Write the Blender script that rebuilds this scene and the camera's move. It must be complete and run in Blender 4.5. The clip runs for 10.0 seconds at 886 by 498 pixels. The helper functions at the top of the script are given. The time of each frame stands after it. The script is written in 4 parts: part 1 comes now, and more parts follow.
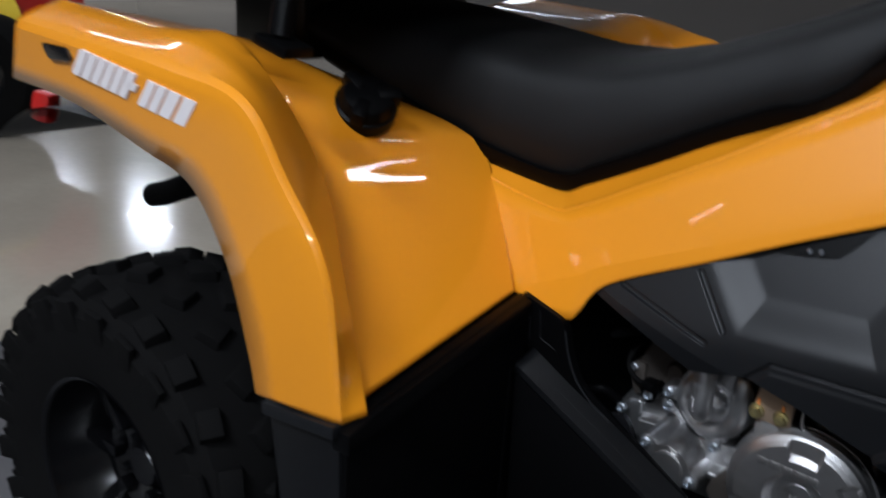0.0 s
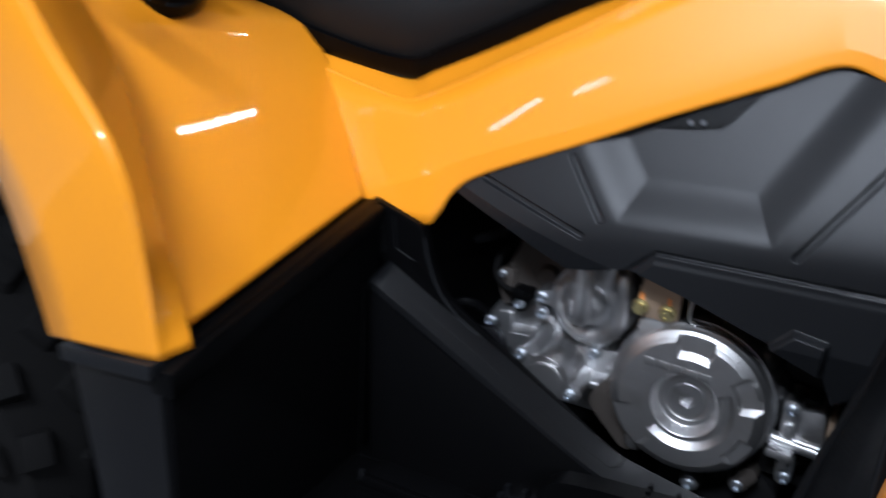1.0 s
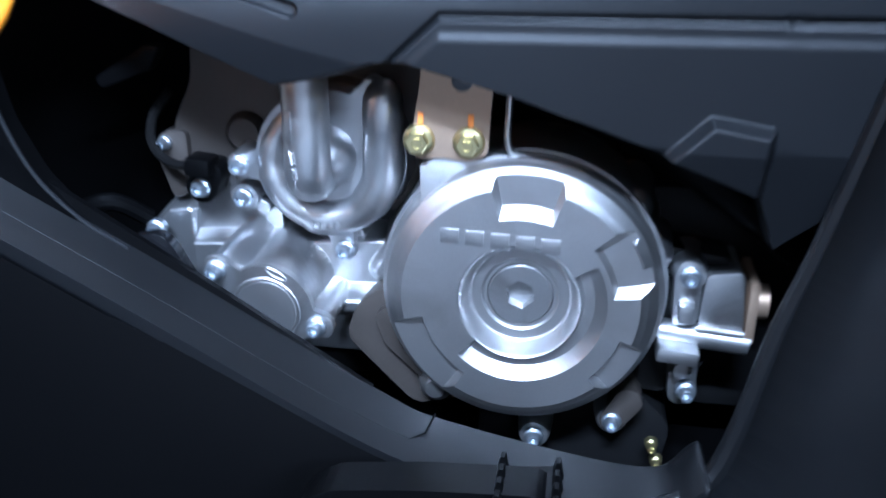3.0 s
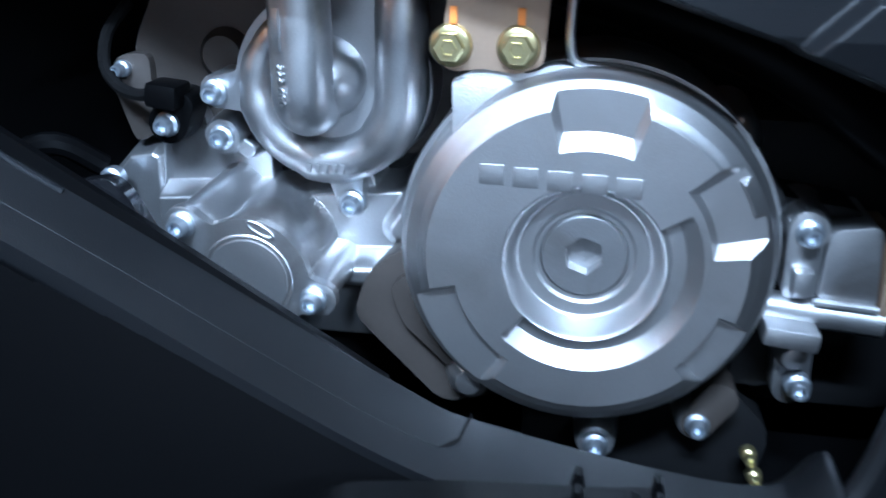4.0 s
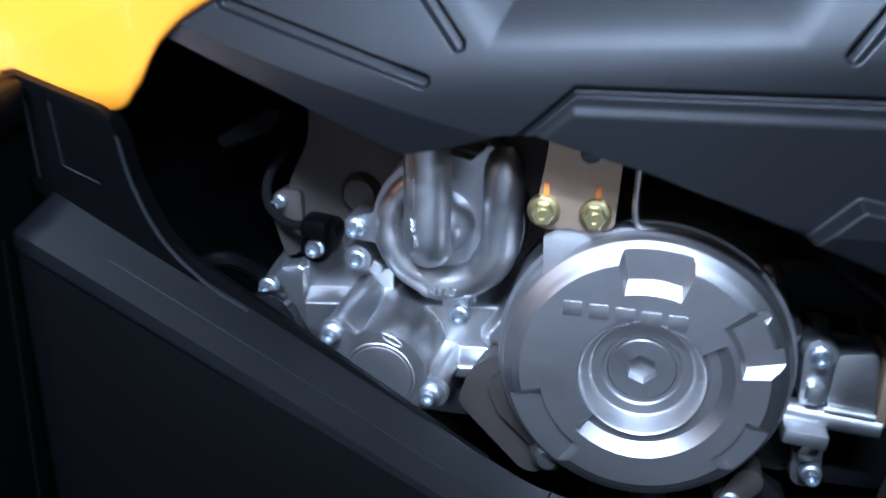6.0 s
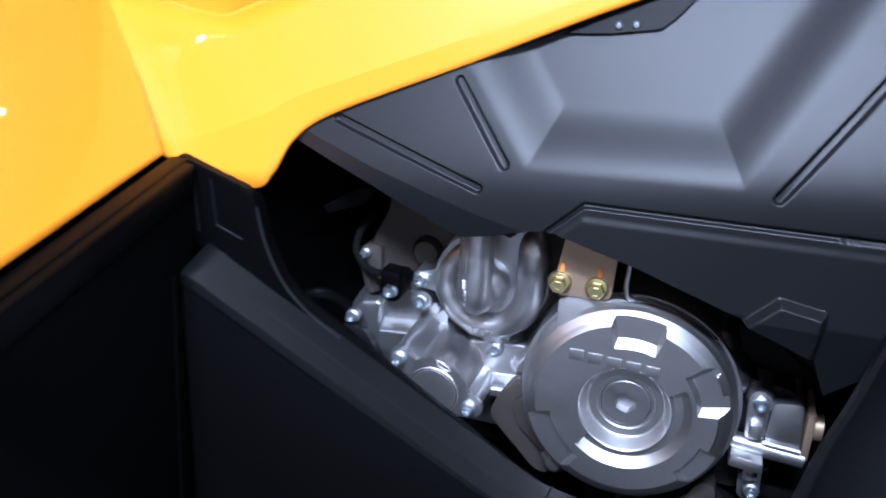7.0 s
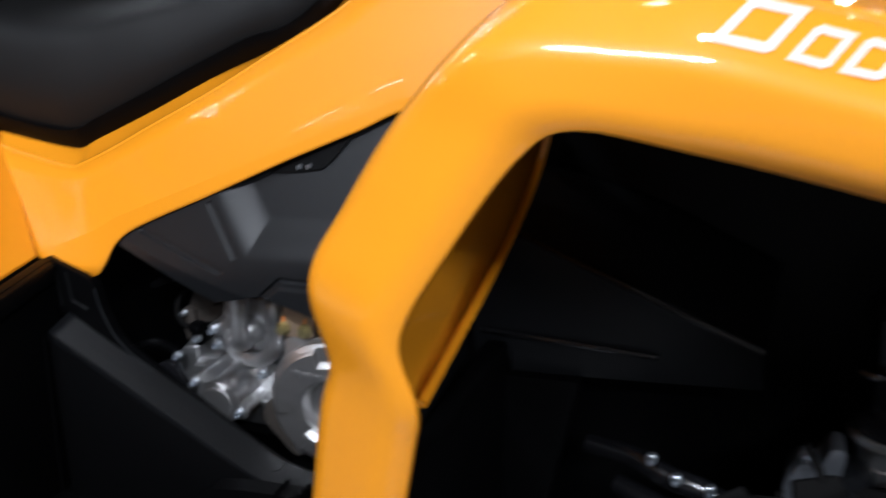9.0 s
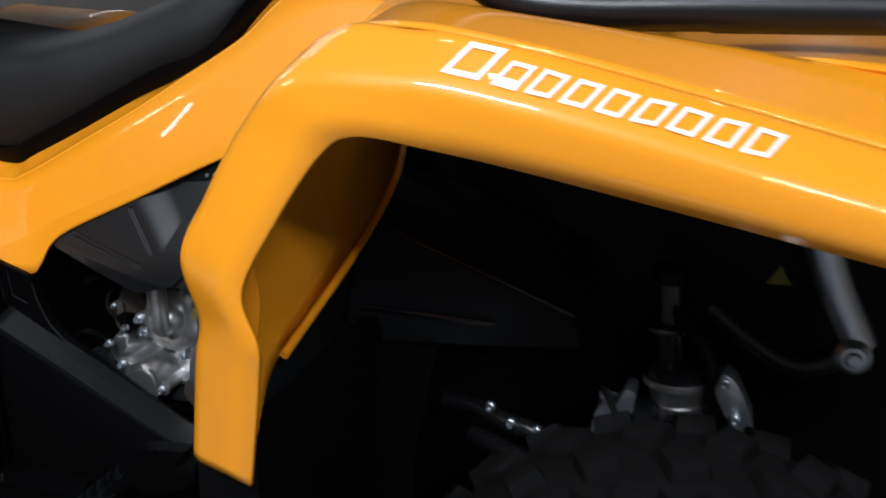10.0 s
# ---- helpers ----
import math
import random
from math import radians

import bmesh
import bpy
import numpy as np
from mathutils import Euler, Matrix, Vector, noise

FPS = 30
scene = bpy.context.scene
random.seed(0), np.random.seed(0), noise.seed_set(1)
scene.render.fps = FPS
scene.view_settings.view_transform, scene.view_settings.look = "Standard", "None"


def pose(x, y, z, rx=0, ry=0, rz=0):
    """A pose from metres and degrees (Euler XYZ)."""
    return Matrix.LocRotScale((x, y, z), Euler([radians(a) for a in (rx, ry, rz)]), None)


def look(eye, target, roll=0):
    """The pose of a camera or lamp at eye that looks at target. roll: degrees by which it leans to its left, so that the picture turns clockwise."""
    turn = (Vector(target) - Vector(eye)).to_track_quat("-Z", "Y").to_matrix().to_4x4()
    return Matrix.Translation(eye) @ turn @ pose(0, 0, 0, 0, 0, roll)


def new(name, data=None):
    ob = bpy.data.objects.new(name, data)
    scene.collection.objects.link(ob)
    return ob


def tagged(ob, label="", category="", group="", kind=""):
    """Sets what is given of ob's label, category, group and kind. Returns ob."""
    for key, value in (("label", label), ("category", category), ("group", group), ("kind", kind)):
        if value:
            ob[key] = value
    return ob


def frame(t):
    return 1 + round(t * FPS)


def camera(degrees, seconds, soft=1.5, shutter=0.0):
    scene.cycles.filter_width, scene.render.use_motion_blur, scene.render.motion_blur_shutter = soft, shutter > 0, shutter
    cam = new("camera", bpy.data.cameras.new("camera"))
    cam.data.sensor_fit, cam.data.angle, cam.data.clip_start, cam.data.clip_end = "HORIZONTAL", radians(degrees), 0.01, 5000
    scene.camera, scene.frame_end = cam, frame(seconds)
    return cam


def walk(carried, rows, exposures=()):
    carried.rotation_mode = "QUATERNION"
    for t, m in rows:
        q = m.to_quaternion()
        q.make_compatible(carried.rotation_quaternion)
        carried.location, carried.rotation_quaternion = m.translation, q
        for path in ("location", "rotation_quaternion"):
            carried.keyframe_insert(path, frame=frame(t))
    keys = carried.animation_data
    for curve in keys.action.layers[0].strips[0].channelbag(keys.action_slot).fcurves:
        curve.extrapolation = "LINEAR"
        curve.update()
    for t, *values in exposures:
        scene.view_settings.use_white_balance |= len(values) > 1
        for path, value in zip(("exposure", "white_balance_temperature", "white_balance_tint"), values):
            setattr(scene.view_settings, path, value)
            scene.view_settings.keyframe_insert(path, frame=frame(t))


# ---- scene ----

# camera and its walk
cam = camera(51.5, 10.0, soft=1.7, shutter=0.8)
PATH = [
    (0, (1.0544, -1.1566, 1.0430), (-0.1172, 0.3387, 0.4174), 3.35),
    (0.5, (1.0372, -1.1265, 0.9900), (-0.0259, 0.4360, 0.3355), 3.15),
    (1, (0.9846, -1.0466, 0.9444), (0.1110, 0.6044, 0.2295), 2.90),
    (1.5, (0.9236, -0.9637, 0.8953), (0.3433, 0.7941, 0.1381), 2.71),
    (2, (0.8866, -0.8819, 0.8457), (0.5130, 0.9176, 0.0569), 2.46),
    (2.5, (0.8668, -0.7774, 0.7731), (0.5893, 1.0499, 0.0091), 0.96),
    (4, (0.8250, -0.5792, 0.6266), (0.5259, 1.2597, -0.1007), 0.71),
    (4.5, (0.8002, -0.5597, 0.6302), (0.4873, 1.2763, -0.0987), 1.19),
    (5, (0.7946, -0.5827, 0.6428), (0.4484, 1.2576, -0.0595), 1.53),
    (5.5, (0.8037, -0.6240, 0.6764), (0.4304, 1.2171, -0.0098), 1.32),
    (6, (0.8163, -0.6795, 0.7188), (0.4077, 1.1541, 0.0326), 0.96),
    (6.2, (0.8203, -0.7103, 0.7387), (0.4158, 1.1392, 0.0942), 1.54),
    (7.5, (0.9373, -0.9123, 0.8663), (0.2362, 0.8037, 0.1153), 2.91),
    (8, (1.0684, -0.9773, 0.8920), (0.2091, 0.6652, 0.1412), 0.53),
    (8.5, (1.1963, -1.0141, 0.9490), (0.4275, 0.7005, 0.2641), 0.30),
    (9, (1.2729, -1.0729, 0.9816), (0.6365, 0.7222, 0.3713), -0.11),
    (9.5, (1.3450, -1.1381, 1.0061), (0.8019, 0.6994, 0.4326), -0.06),
    (10, (1.4323, -1.2153, 1.0078), (0.8622, 0.6126, 0.4302), -0.65),
]
walk(cam, [(t, look(eye, target, roll)) for t, eye, target, roll in PATH],
     exposures=[(0, -1.15, 6200, 12), (0.5, -1.0, 6200, 12), (1.0, -0.5, 6000, 13), (1.5, 0.05, 5650, 17), (2.0, 0.65, 5200, 20), (2.5, 1.0, 4850, 15), (2.7, 1.0, 4850, 13),
                (4.0, 0.85, 4850, 5), (4.5, 0.74, 4850, 6), (5.0, 0.70, 4850, 6), (5.7, 0.6, 5000, 9), (6.2, 0.5, 5000, 12), (7.5, 0.45, 5500, 21), (8.1, 0.3, 5500, 22),
                (8.6, -0.33, 6000, 17), (9.0, -0.6, 6300, 13), (10.0, -0.75, 6400, 11)])

# world and lamps
world = bpy.data.worlds.new("showroom_air")
scene.world = world
world.use_nodes = True
world.node_tree.nodes["Background"].inputs["Color"].default_value = (0.75, 0.85, 1.0, 1)
world.node_tree.nodes["Background"].inputs["Strength"].default_value = 0.004


def strip_lamp(x, y, z, length, watts, turn=0, wide=0.16):
    data = bpy.data.lights.new("strip_light", "AREA")
    data.shape, data.size, data.size_y, data.energy = "RECTANGLE", length, wide, watts
    data.color = (0.86, 0.93, 1.0)
    lamp = new("strip_light", data)
    lamp.matrix_world = pose(x, y, z, 0, 0, turn)
    return lamp


# x, y, z, length, power, turn, width
# The 500 and 70 watt strips are added fill for wheel well and guard.
LAMPS = [(0.62, -2.9, 3.4, 1.3, 325, 0, 0.14), (3.7, -4.2, 3.4, 2.4, 500, 35, 0.12), (-2.15, -3.75, 3.4, 0.6, 1.6, 42, 0.018), (-1.55, -4.45, 3.4, 0.7, 1.8, 45, 0.018), (-1.35, -4.72, 3.4, 0.5, 0.7, 48, 0.014), (-0.9, -3.97, 3.4, 0.35, 0.9, 40, 0.016), (-2.8, -2.0, 3.4, 1.6, 70, 0, 0.1), (-7.6, -2.7, 3.4, 2.4, 50, 90, 0.06), 
         (-2.6, 1.6, 3.4, 2.4, 50, 0, 0.1), (2.2, 2.16, 3.4, 0.62, 5, 82, 0.035), (-2.6, 5.0, 3.4, 2.4, 30, 0, 0.1), (2.3, 7.3, 3.4, 2.4, 30, 90, 0.1), (-3.3, 0.55, 3.4, 1.0, 12, 0, 0.05), (-1.0, 0.45, 3.4, 1.0, 10, 0, 0.05), (0.7, -0.5, 3.4, 0.3, 3, 0, 0.05), (1.28, -1.22, 3.4, 0.16, 14, 0, 0.12),
         (-13.1, 6.55, 3.4, 1.2, 110, 0, 0.16), (-11.6, 7.15, 3.4, 1.0, 160, 0, 0.16), (-7.0, 5.0, 3.4, 2.4, 50, 0, 0.16), (-6.5, 1.6, 3.4, 2.4, 50, 0, 0.16)]


# materials
def material(name, color, rough=0.5, metal=0.0, coat=0.0, grain=0.0, grain_size=400.0, bump=0.0, patch=0.0, patch_size=6.0, emit=0.0, spec=0.5, dirt=None):
    mat = bpy.data.materials.new(name)
    mat.use_nodes = True
    tree = mat.node_tree
    bsdf = tree.nodes["Principled BSDF"]
    bsdf.inputs["Base Color"].default_value = (*color, 1)
    bsdf.inputs["Roughness"].default_value = rough
    bsdf.inputs["Metallic"].default_value = metal
    bsdf.inputs["Specular IOR Level"].default_value = spec
    bsdf.inputs["Coat Weight"].default_value = coat
    bsdf.inputs["Coat Roughness"].default_value = 0.025
    if emit:
        bsdf.inputs["Emission Color"].default_value = (*color, 1)
        bsdf.inputs["Emission Strength"].default_value = emit
    coord = tree.nodes.new("ShaderNodeTexCoord")
    if patch or grain:
        big = tree.nodes.new("ShaderNodeTexNoise")
        big.inputs["Scale"].default_value, big.inputs["Detail"].default_value = patch_size, 6
        tree.links.new(coord.outputs["Object"], big.inputs["Vector"])
        fine = tree.nodes.new("ShaderNodeTexNoise")
        fine.inputs["Scale"].default_value, fine.inputs["Detail"].default_value = grain_size, 3
        tree.links.new(coord.outputs["Object"], fine.inputs["Vector"])
        add = tree.nodes.new("ShaderNodeMath")
        add.operation = "MULTIPLY_ADD"
        add.inputs[1].default_value = patch
        tree.links.new(big.outputs["Fac"], add.inputs[0])
        add2 = tree.nodes.new("ShaderNodeMath")
        add2.operation = "MULTIPLY_ADD"
        add2.inputs[1].default_value = grain
        tree.links.new(fine.outputs["Fac"], add2.inputs[0])
        add2.inputs[2].default_value = 1 - 0.5 * (patch + grain)
        tree.links.new(add2.outputs[0], add.inputs[2])
        mix = tree.nodes.new("ShaderNodeVectorMath")
        mix.operation = "SCALE"
        mix.inputs[0].default_value = color
        tree.links.new(add.outputs[0], mix.inputs["Scale"])
        tree.links.new(mix.outputs[0], bsdf.inputs["Base Color"])
        if dirt:
            stain = tree.nodes.new("ShaderNodeTexNoise")
            stain.inputs["Scale"].default_value, stain.inputs["Detail"].default_value, stain.inputs["Distortion"].default_value = patch_size * 0.6, 8, 0.6
            tree.links.new(coord.outputs["Object"], stain.inputs["Vector"])
            ramp = tree.nodes.new("ShaderNodeMapRange")
            ramp.inputs["From Min"].default_value, ramp.inputs["From Max"].default_value = 0.52, 0.72
            ramp.inputs["To Max"].default_value = 0.6
            tree.links.new(stain.outputs["Fac"], ramp.inputs["Value"])
            blend = tree.nodes.new("ShaderNodeMix")
            blend.data_type = "RGBA"
            tree.links.new(ramp.outputs[0], blend.inputs[0])
            tree.links.new(mix.outputs[0], blend.inputs[6])
            blend.inputs[7].default_value = (*dirt, 1)
            tree.links.new(blend.outputs[2], bsdf.inputs["Base Color"])
        rough_var = tree.nodes.new("ShaderNodeMath")
        rough_var.operation = "MULTIPLY"
        rough_var.inputs[1].default_value = rough
        tree.links.new(add.outputs[0], rough_var.inputs[0])
        tree.links.new(rough_var.outputs[0], bsdf.inputs["Roughness"])
    if bump:
        tex = tree.nodes.new("ShaderNodeTexNoise")
        tex.inputs["Scale"].default_value, tex.inputs["Detail"].default_value = grain_size, 2
        tree.links.new(coord.outputs["Object"], tex.inputs["Vector"])
        node = tree.nodes.new("ShaderNodeBump")
        node.inputs["Strength"].default_value, node.inputs["Distance"].default_value = bump, 0.001
        tree.links.new(tex.outputs["Fac"], node.inputs["Height"])
        tree.links.new(node.outputs[0], bsdf.inputs["Normal"])
    return mat


ORANGE = material("orange_gloss_plastic", (0.78, 0.278, 0.010), 0.36, coat=0.9, spec=0.22, patch=0.06, patch_size=3)
DECAL = material("white_decal", (0.8, 0.74, 0.74), 0.4, patch=0.05)
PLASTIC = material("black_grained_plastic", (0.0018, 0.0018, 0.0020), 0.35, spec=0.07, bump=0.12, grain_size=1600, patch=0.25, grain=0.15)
# Black plastic lightened in colour; on the engine ledge it stands in for light.
GUARD = material("lightened_black_plastic", (0.0036, 0.0038, 0.0044), 0.38, spec=0.33, bump=0.14, grain_size=1600, patch=0.2, grain=0.12)
PANEL = material("charcoal_grained_plastic", (0.0072, 0.0077, 0.0088), 0.38, spec=0.27, bump=0.14, grain_size=1600, patch=0.2, grain=0.12)
GLOSSBLACK = material("black_painted_steel", (0.006, 0.006, 0.007), 0.25, coat=0.6, patch=0.2)
RIM = material("black_gloss_rim", (0.002, 0.002, 0.0024), 0.22, spec=0.4, patch=0.2, patch_size=20)
SATINBLACK = material("black_powder_coat", (0.004, 0.0043, 0.0052), 0.36, spec=0.35, patch=0.25, patch_size=12, grain=0.15, bump=0.1, grain_size=900)
RUBBER = material("black_rubber", (0.0038, 0.0036, 0.0036), 0.85, spec=0.08, bump=0.5, grain_size=300, patch=0.4, patch_size=15, grain=0.2)
VINYL = material("black_seat_vinyl", (0.0045, 0.0045, 0.0047), 0.55, spec=0.26, bump=0.4, grain_size=700, patch=0.2, grain=0.1)
CAST = material("cast_aluminium", (0.50, 0.50, 0.505), 0.36, 0.95, bump=0.14, grain_size=1100, patch=0.30, patch_size=38, grain=0.22, dirt=(0.20, 0.165, 0.135))
COVER = material("satin_silver_cover", (0.51, 0.505, 0.505), 0.415, 1.0, bump=0.16, grain_size=1700, patch=0.14, patch_size=22, grain=0.22, dirt=(0.34, 0.32, 0.30))
ZINC = material("zinc_plated_steel", (0.44, 0.475, 0.52), 0.42, 0.95, patch=0.2, patch_size=200)
BRASS = material("yellow_zinc_steel", (0.56, 0.49, 0.25), 0.30, 0.95, patch=0.25, patch_size=200)
KNUCKLE = material("grey_cast_steel", (0.44, 0.47, 0.52), 0.30, 0.9, bump=0.3, grain_size=700, patch=0.4, patch_size=40, grain=0.2)
# Dark brown puts the shade behind the engine covers into the metal's colour.
SHADEDCAST = material("shaded_cast_aluminium", (0.065, 0.055, 0.048), 0.5, 0.5, patch=0.3, patch_size=30, grain=0.2)
# Browner than bare steel: the mount plate's brown shadow is in this colour.
STEEL = material("bare_plate_steel", (0.40, 0.29, 0.205), 0.45, 0.7, patch=0.3, patch_size=30, grain=0.15)
# Near-black colour carries the shade low in the engine recess.
DARKCAST = material("recess_shade_cast_metal", (0.008, 0.008, 0.0085), 0.5, 0.3, spec=0.25, patch=0.3, patch_size=25, grain=0.2)
CONCRETE = material("polished_concrete", (0.42, 0.37, 0.30), 0.16, patch=0.35, patch_size=1.3, grain=0.15, grain_size=30, coat=0.3, dirt=(0.30, 0.25, 0.20))
MAT = material("dark_floor_paint", (0.07, 0.07, 0.075), 0.35, patch=0.3, patch_size=2)
WALL = material("painted_wall", (0.20, 0.185, 0.175), 0.7, patch=0.15, patch_size=0.7)
CEIL = material("pale_ceiling", (0.62, 0.61, 0.60), 0.8, patch=0.15, patch_size=0.7)
RED = material("red_paint", (0.45, 0.015, 0.012), 0.3, coat=0.4, patch=0.1)
YELLOW = material("yellow_plastic", (0.75, 0.52, 0.03), 0.35, coat=0.3, patch=0.1)
# Yellow darkened in its colour for the shade inside the wheel well.
STICKER = material("shaded_yellow_sticker", (0.20, 0.17, 0.012), 0.6, patch=0.2, patch_size=60)
PAINTMARK = material("orange_paint_mark", (0.85, 0.28, 0.05), 0.6, patch=0.2, patch_size=200)


# building helpers
def part(name, bm, mat, parent=None, label="", smooth=35):
    mesh = bpy.data.meshes.new(name)
    bmesh.ops.recalc_face_normals(bm, faces=bm.faces)
    bm.to_mesh(mesh)
    bm.free()
    mesh.materials.append(mat)
    if smooth:
        mesh.shade_smooth()
        mesh.set_sharp_from_angle(angle=radians(smooth))
    ob = new(name, mesh)
    ob.parent = parent
    if label:
        ob["label"] = label
    return ob


def thing(name, label, category, group="", kind=""):
    return tagged(new(name), label, category, group, kind)


def prism(outline, y0, y1, bevel=0.0, segments=2, axis="y", lean=None):
    """An outline in two axes, drawn out along the third. lean: y shift as a function of the height."""
    bm = bmesh.new()
    rings = []
    for d in (y0, y1):
        ring = []
        for a, b in outline:
            p = {"y": (a, d, b), "z": (a, b, d), "x": (d, a, b)}[axis]
            if lean:
                p = (p[0], p[1] + lean(p), p[2])
            ring.append(bm.verts.new(p))
        rings.append(ring)
    n = len(outline)
    bm.faces.new(rings[0])
    bm.faces.new(rings[1][::-1])
    for k in range(n):
        bm.faces.new((rings[0][k], rings[0][(k + 1) % n], rings[1][(k + 1) % n], rings[1][k]))
    if bevel:
        bmesh.ops.bevel(bm, geom=bm.edges[:], offset=bevel, segments=segments, profile=0.6, affect="EDGES", clamp_overlap=True)
    return bm


def box(c, s, bevel=0.003, rot=None):
    bm = bmesh.new()
    bmesh.ops.create_cube(bm, size=1)
    bmesh.ops.scale(bm, vec=s, verts=bm.verts)
    if bevel:
        bmesh.ops.bevel(bm, geom=bm.edges[:], offset=bevel, segments=2, profile=0.6, affect="EDGES", clamp_overlap=True)
    bmesh.ops.transform(bm, matrix=pose(*c, *(rot or (0, 0, 0))), verts=bm.verts)
    return bm


def lathe(profile, centre, way=(0, -1, 0), n=32):
    """Profile rows of radius and height along the way from the centre."""
    bm = bmesh.new()
    q = Vector(way).to_track_quat("Z", "Y").to_matrix().to_4x4()
    m = Matrix.Translation(centre) @ q
    rings = []
    for r, h in profile:
        if r <= 1e-6:
            rings.append([bm.verts.new(m @ Vector((0, 0, h)))])
        else:
            rings.append([bm.verts.new(m @ Vector((r * math.cos(2 * math.pi * k / n), r * math.sin(2 * math.pi * k / n), h))) for k in range(n)])
    for a, b in zip(rings, rings[1:]):
        for k in range(n):
            if len(a) == 1 and len(b) == 1:
                continue
            if len(a) == 1:
                bm.faces.new((a[0], b[k], b[(k + 1) % n]))
            elif len(b) == 1:
                bm.faces.new((a[k], a[(k + 1) % n], b[0]))
            else:
                bm.faces.new((a[k], a[(k + 1) % n], b[(k + 1) % n], b[k]))
    return bm


def spline(points, n):
    """n points along a smooth line through the given points."""
    pts = [Vector(p) for p in points]
    pts = [2 * pts[0] - pts[1]] + pts + [2 * pts[-1] - pts[-2]]
    out = []
    spans = len(pts) - 3
    for k in range(n):
        u = k / (n - 1) * spans
        i = min(int(u), spans - 1)
        t = u - i
        a, b, c, d = pts[i:i + 4]
        out.append(0.5 * (2 * b + (c - a) * t + (2 * a - 5 * b + 4 * c - d) * t * t + (3 * b - a - 3 * c + d) * t ** 3))
    return out


def tube(points, radius, n=12, steps=0):
    pts = spline(points, steps) if steps else [Vector(p) for p in points]
    bm = bmesh.new()
    rings = []
    side = None
    for k, p in enumerate(pts):
        way = (pts[min(k + 1, len(pts) - 1)] - pts[max(k - 1, 0)]).normalized()
        if side is None:
            side = way.orthogonal().normalized()
        side = (side - way * side.dot(way)).normalized()
        up = way.cross(side)
        r = radius[k * (len(radius) - 1) // (len(pts) - 1)] if isinstance(radius, (list, tuple)) else radius
        rings.append([bm.verts.new(p + r * (math.cos(2 * math.pi * j / n) * side + math.sin(2 * math.pi * j / n) * up)) for j in range(n)])
    for a, b in zip(rings, rings[1:]):
        for j in range(n):
            bm.faces.new((a[j], a[(j + 1) % n], b[(j + 1) % n], b[j]))
    bm.faces.new(rings[0][::-1])
    bm.faces.new(rings[-1])
    return bm


def loft(curves, n=40, across=0, fill=1):
    """A sheet through curves of control points, n points along each and across rows between neighbours."""
    bm = bmesh.new()
    lines = [spline(c, n) for c in curves]
    rows = [[line[k] for line in lines] for k in range(n)]
    if across:
        rows = [spline(r, across) for r in rows]
    if fill > 1:
        rows = [[r[k].lerp(r[k + 1], j / fill) for k in range(len(r) - 1) for j in range(fill)] + [r[-1]] for r in rows]
    grid = [[bm.verts.new(p) for p in r] for r in rows]
    for a, b in zip(grid, grid[1:]):
        for k in range(len(a) - 1):
            bm.faces.new((a[k], a[k + 1], b[k + 1], b[k]))
    return bm


def thicken(ob, depth, offset=-1.0, bevel=0.0):
    mod = ob.modifiers.new("thickness", "SOLIDIFY")
    mod.thickness, mod.offset = depth, offset
    if bevel:
        edge = ob.modifiers.new("edge", "BEVEL")
        edge.width, edge.segments, edge.limit_method, edge.angle_limit = bevel, 2, "ANGLE", radians(40)
    return ob


def sheet(name, verts, faces, mat, parent=None, label="", smooth=35):
    mesh = bpy.data.meshes.new(name)
    mesh.from_pydata([tuple(v) for v in verts], [], faces)
    mesh.update()
    mesh.materials.append(mat)
    mesh.shade_smooth()
    mesh.set_sharp_from_angle(angle=radians(smooth))
    ob = new(name, mesh)
    ob.parent = parent
    if label:
        ob["label"] = label
    return ob


def polyline(points, x):
    """The height of a line of (x, height) points at x."""
    return float(np.interp(x, [p[0] for p in points], [p[1] for p in points]))


def near_line(x, z, a, b):
    """How far a point lies from the stretch a to b."""
    ax, az, bx, bz = *a, *b
    u = max(0.0, min(1.0, ((x - ax) * (bx - ax) + (z - az) * (bz - az)) / ((bx - ax) ** 2 + (bz - az) ** 2)))
    return math.hypot(x - ax - u * (bx - ax), z - az - u * (bz - az))


def ease(v, a, b):
    """0 below a, 1 above b, smooth between."""
    u = max(0.0, min(1.0, (v - a) / (b - a)))
    return u * u * (3 - 2 * u)


def inside(x, z, corners):
    """How far a point lies inside a convex outline given clockwise or the other way; negative outside."""
    least, turn = 1e9, 0
    n = len(corners)
    for k in range(n):
        (ax, az), (bx, bz), (cx, cz) = corners[k], corners[(k + 1) % n], corners[(k + 2) % n]
        turn += (bx - ax) * (cz - bz) - (bz - az) * (cx - bx)
    sign = 1 if turn > 0 else -1
    for k in range(n):
        (ax, az), (bx, bz) = corners[k], corners[(k + 1) % n]
        d = sign * ((bx - ax) * (z - az) - (bz - az) * (x - ax)) / math.hypot(bx - ax, bz - az)
        least = min(least, d)
    return least


def rounded(points, radius, n=6):
    """An outline with its corners rounded."""
    out = []
    m = len(points)
    for k in range(m):
        p, a, b = Vector(points[k]), Vector(points[k - 1]), Vector(points[(k + 1) % m])
        r = min(radius, 0.45 * (p - a).length, 0.45 * (p - b).length)
        s, e = p + (a - p).normalized() * r, p + (b - p).normalized() * r
        for j in range(n + 1):
            u = j / n
            out.append(tuple((1 - u) ** 2 * s + 2 * u * (1 - u) * p + u * u * e))
    return out


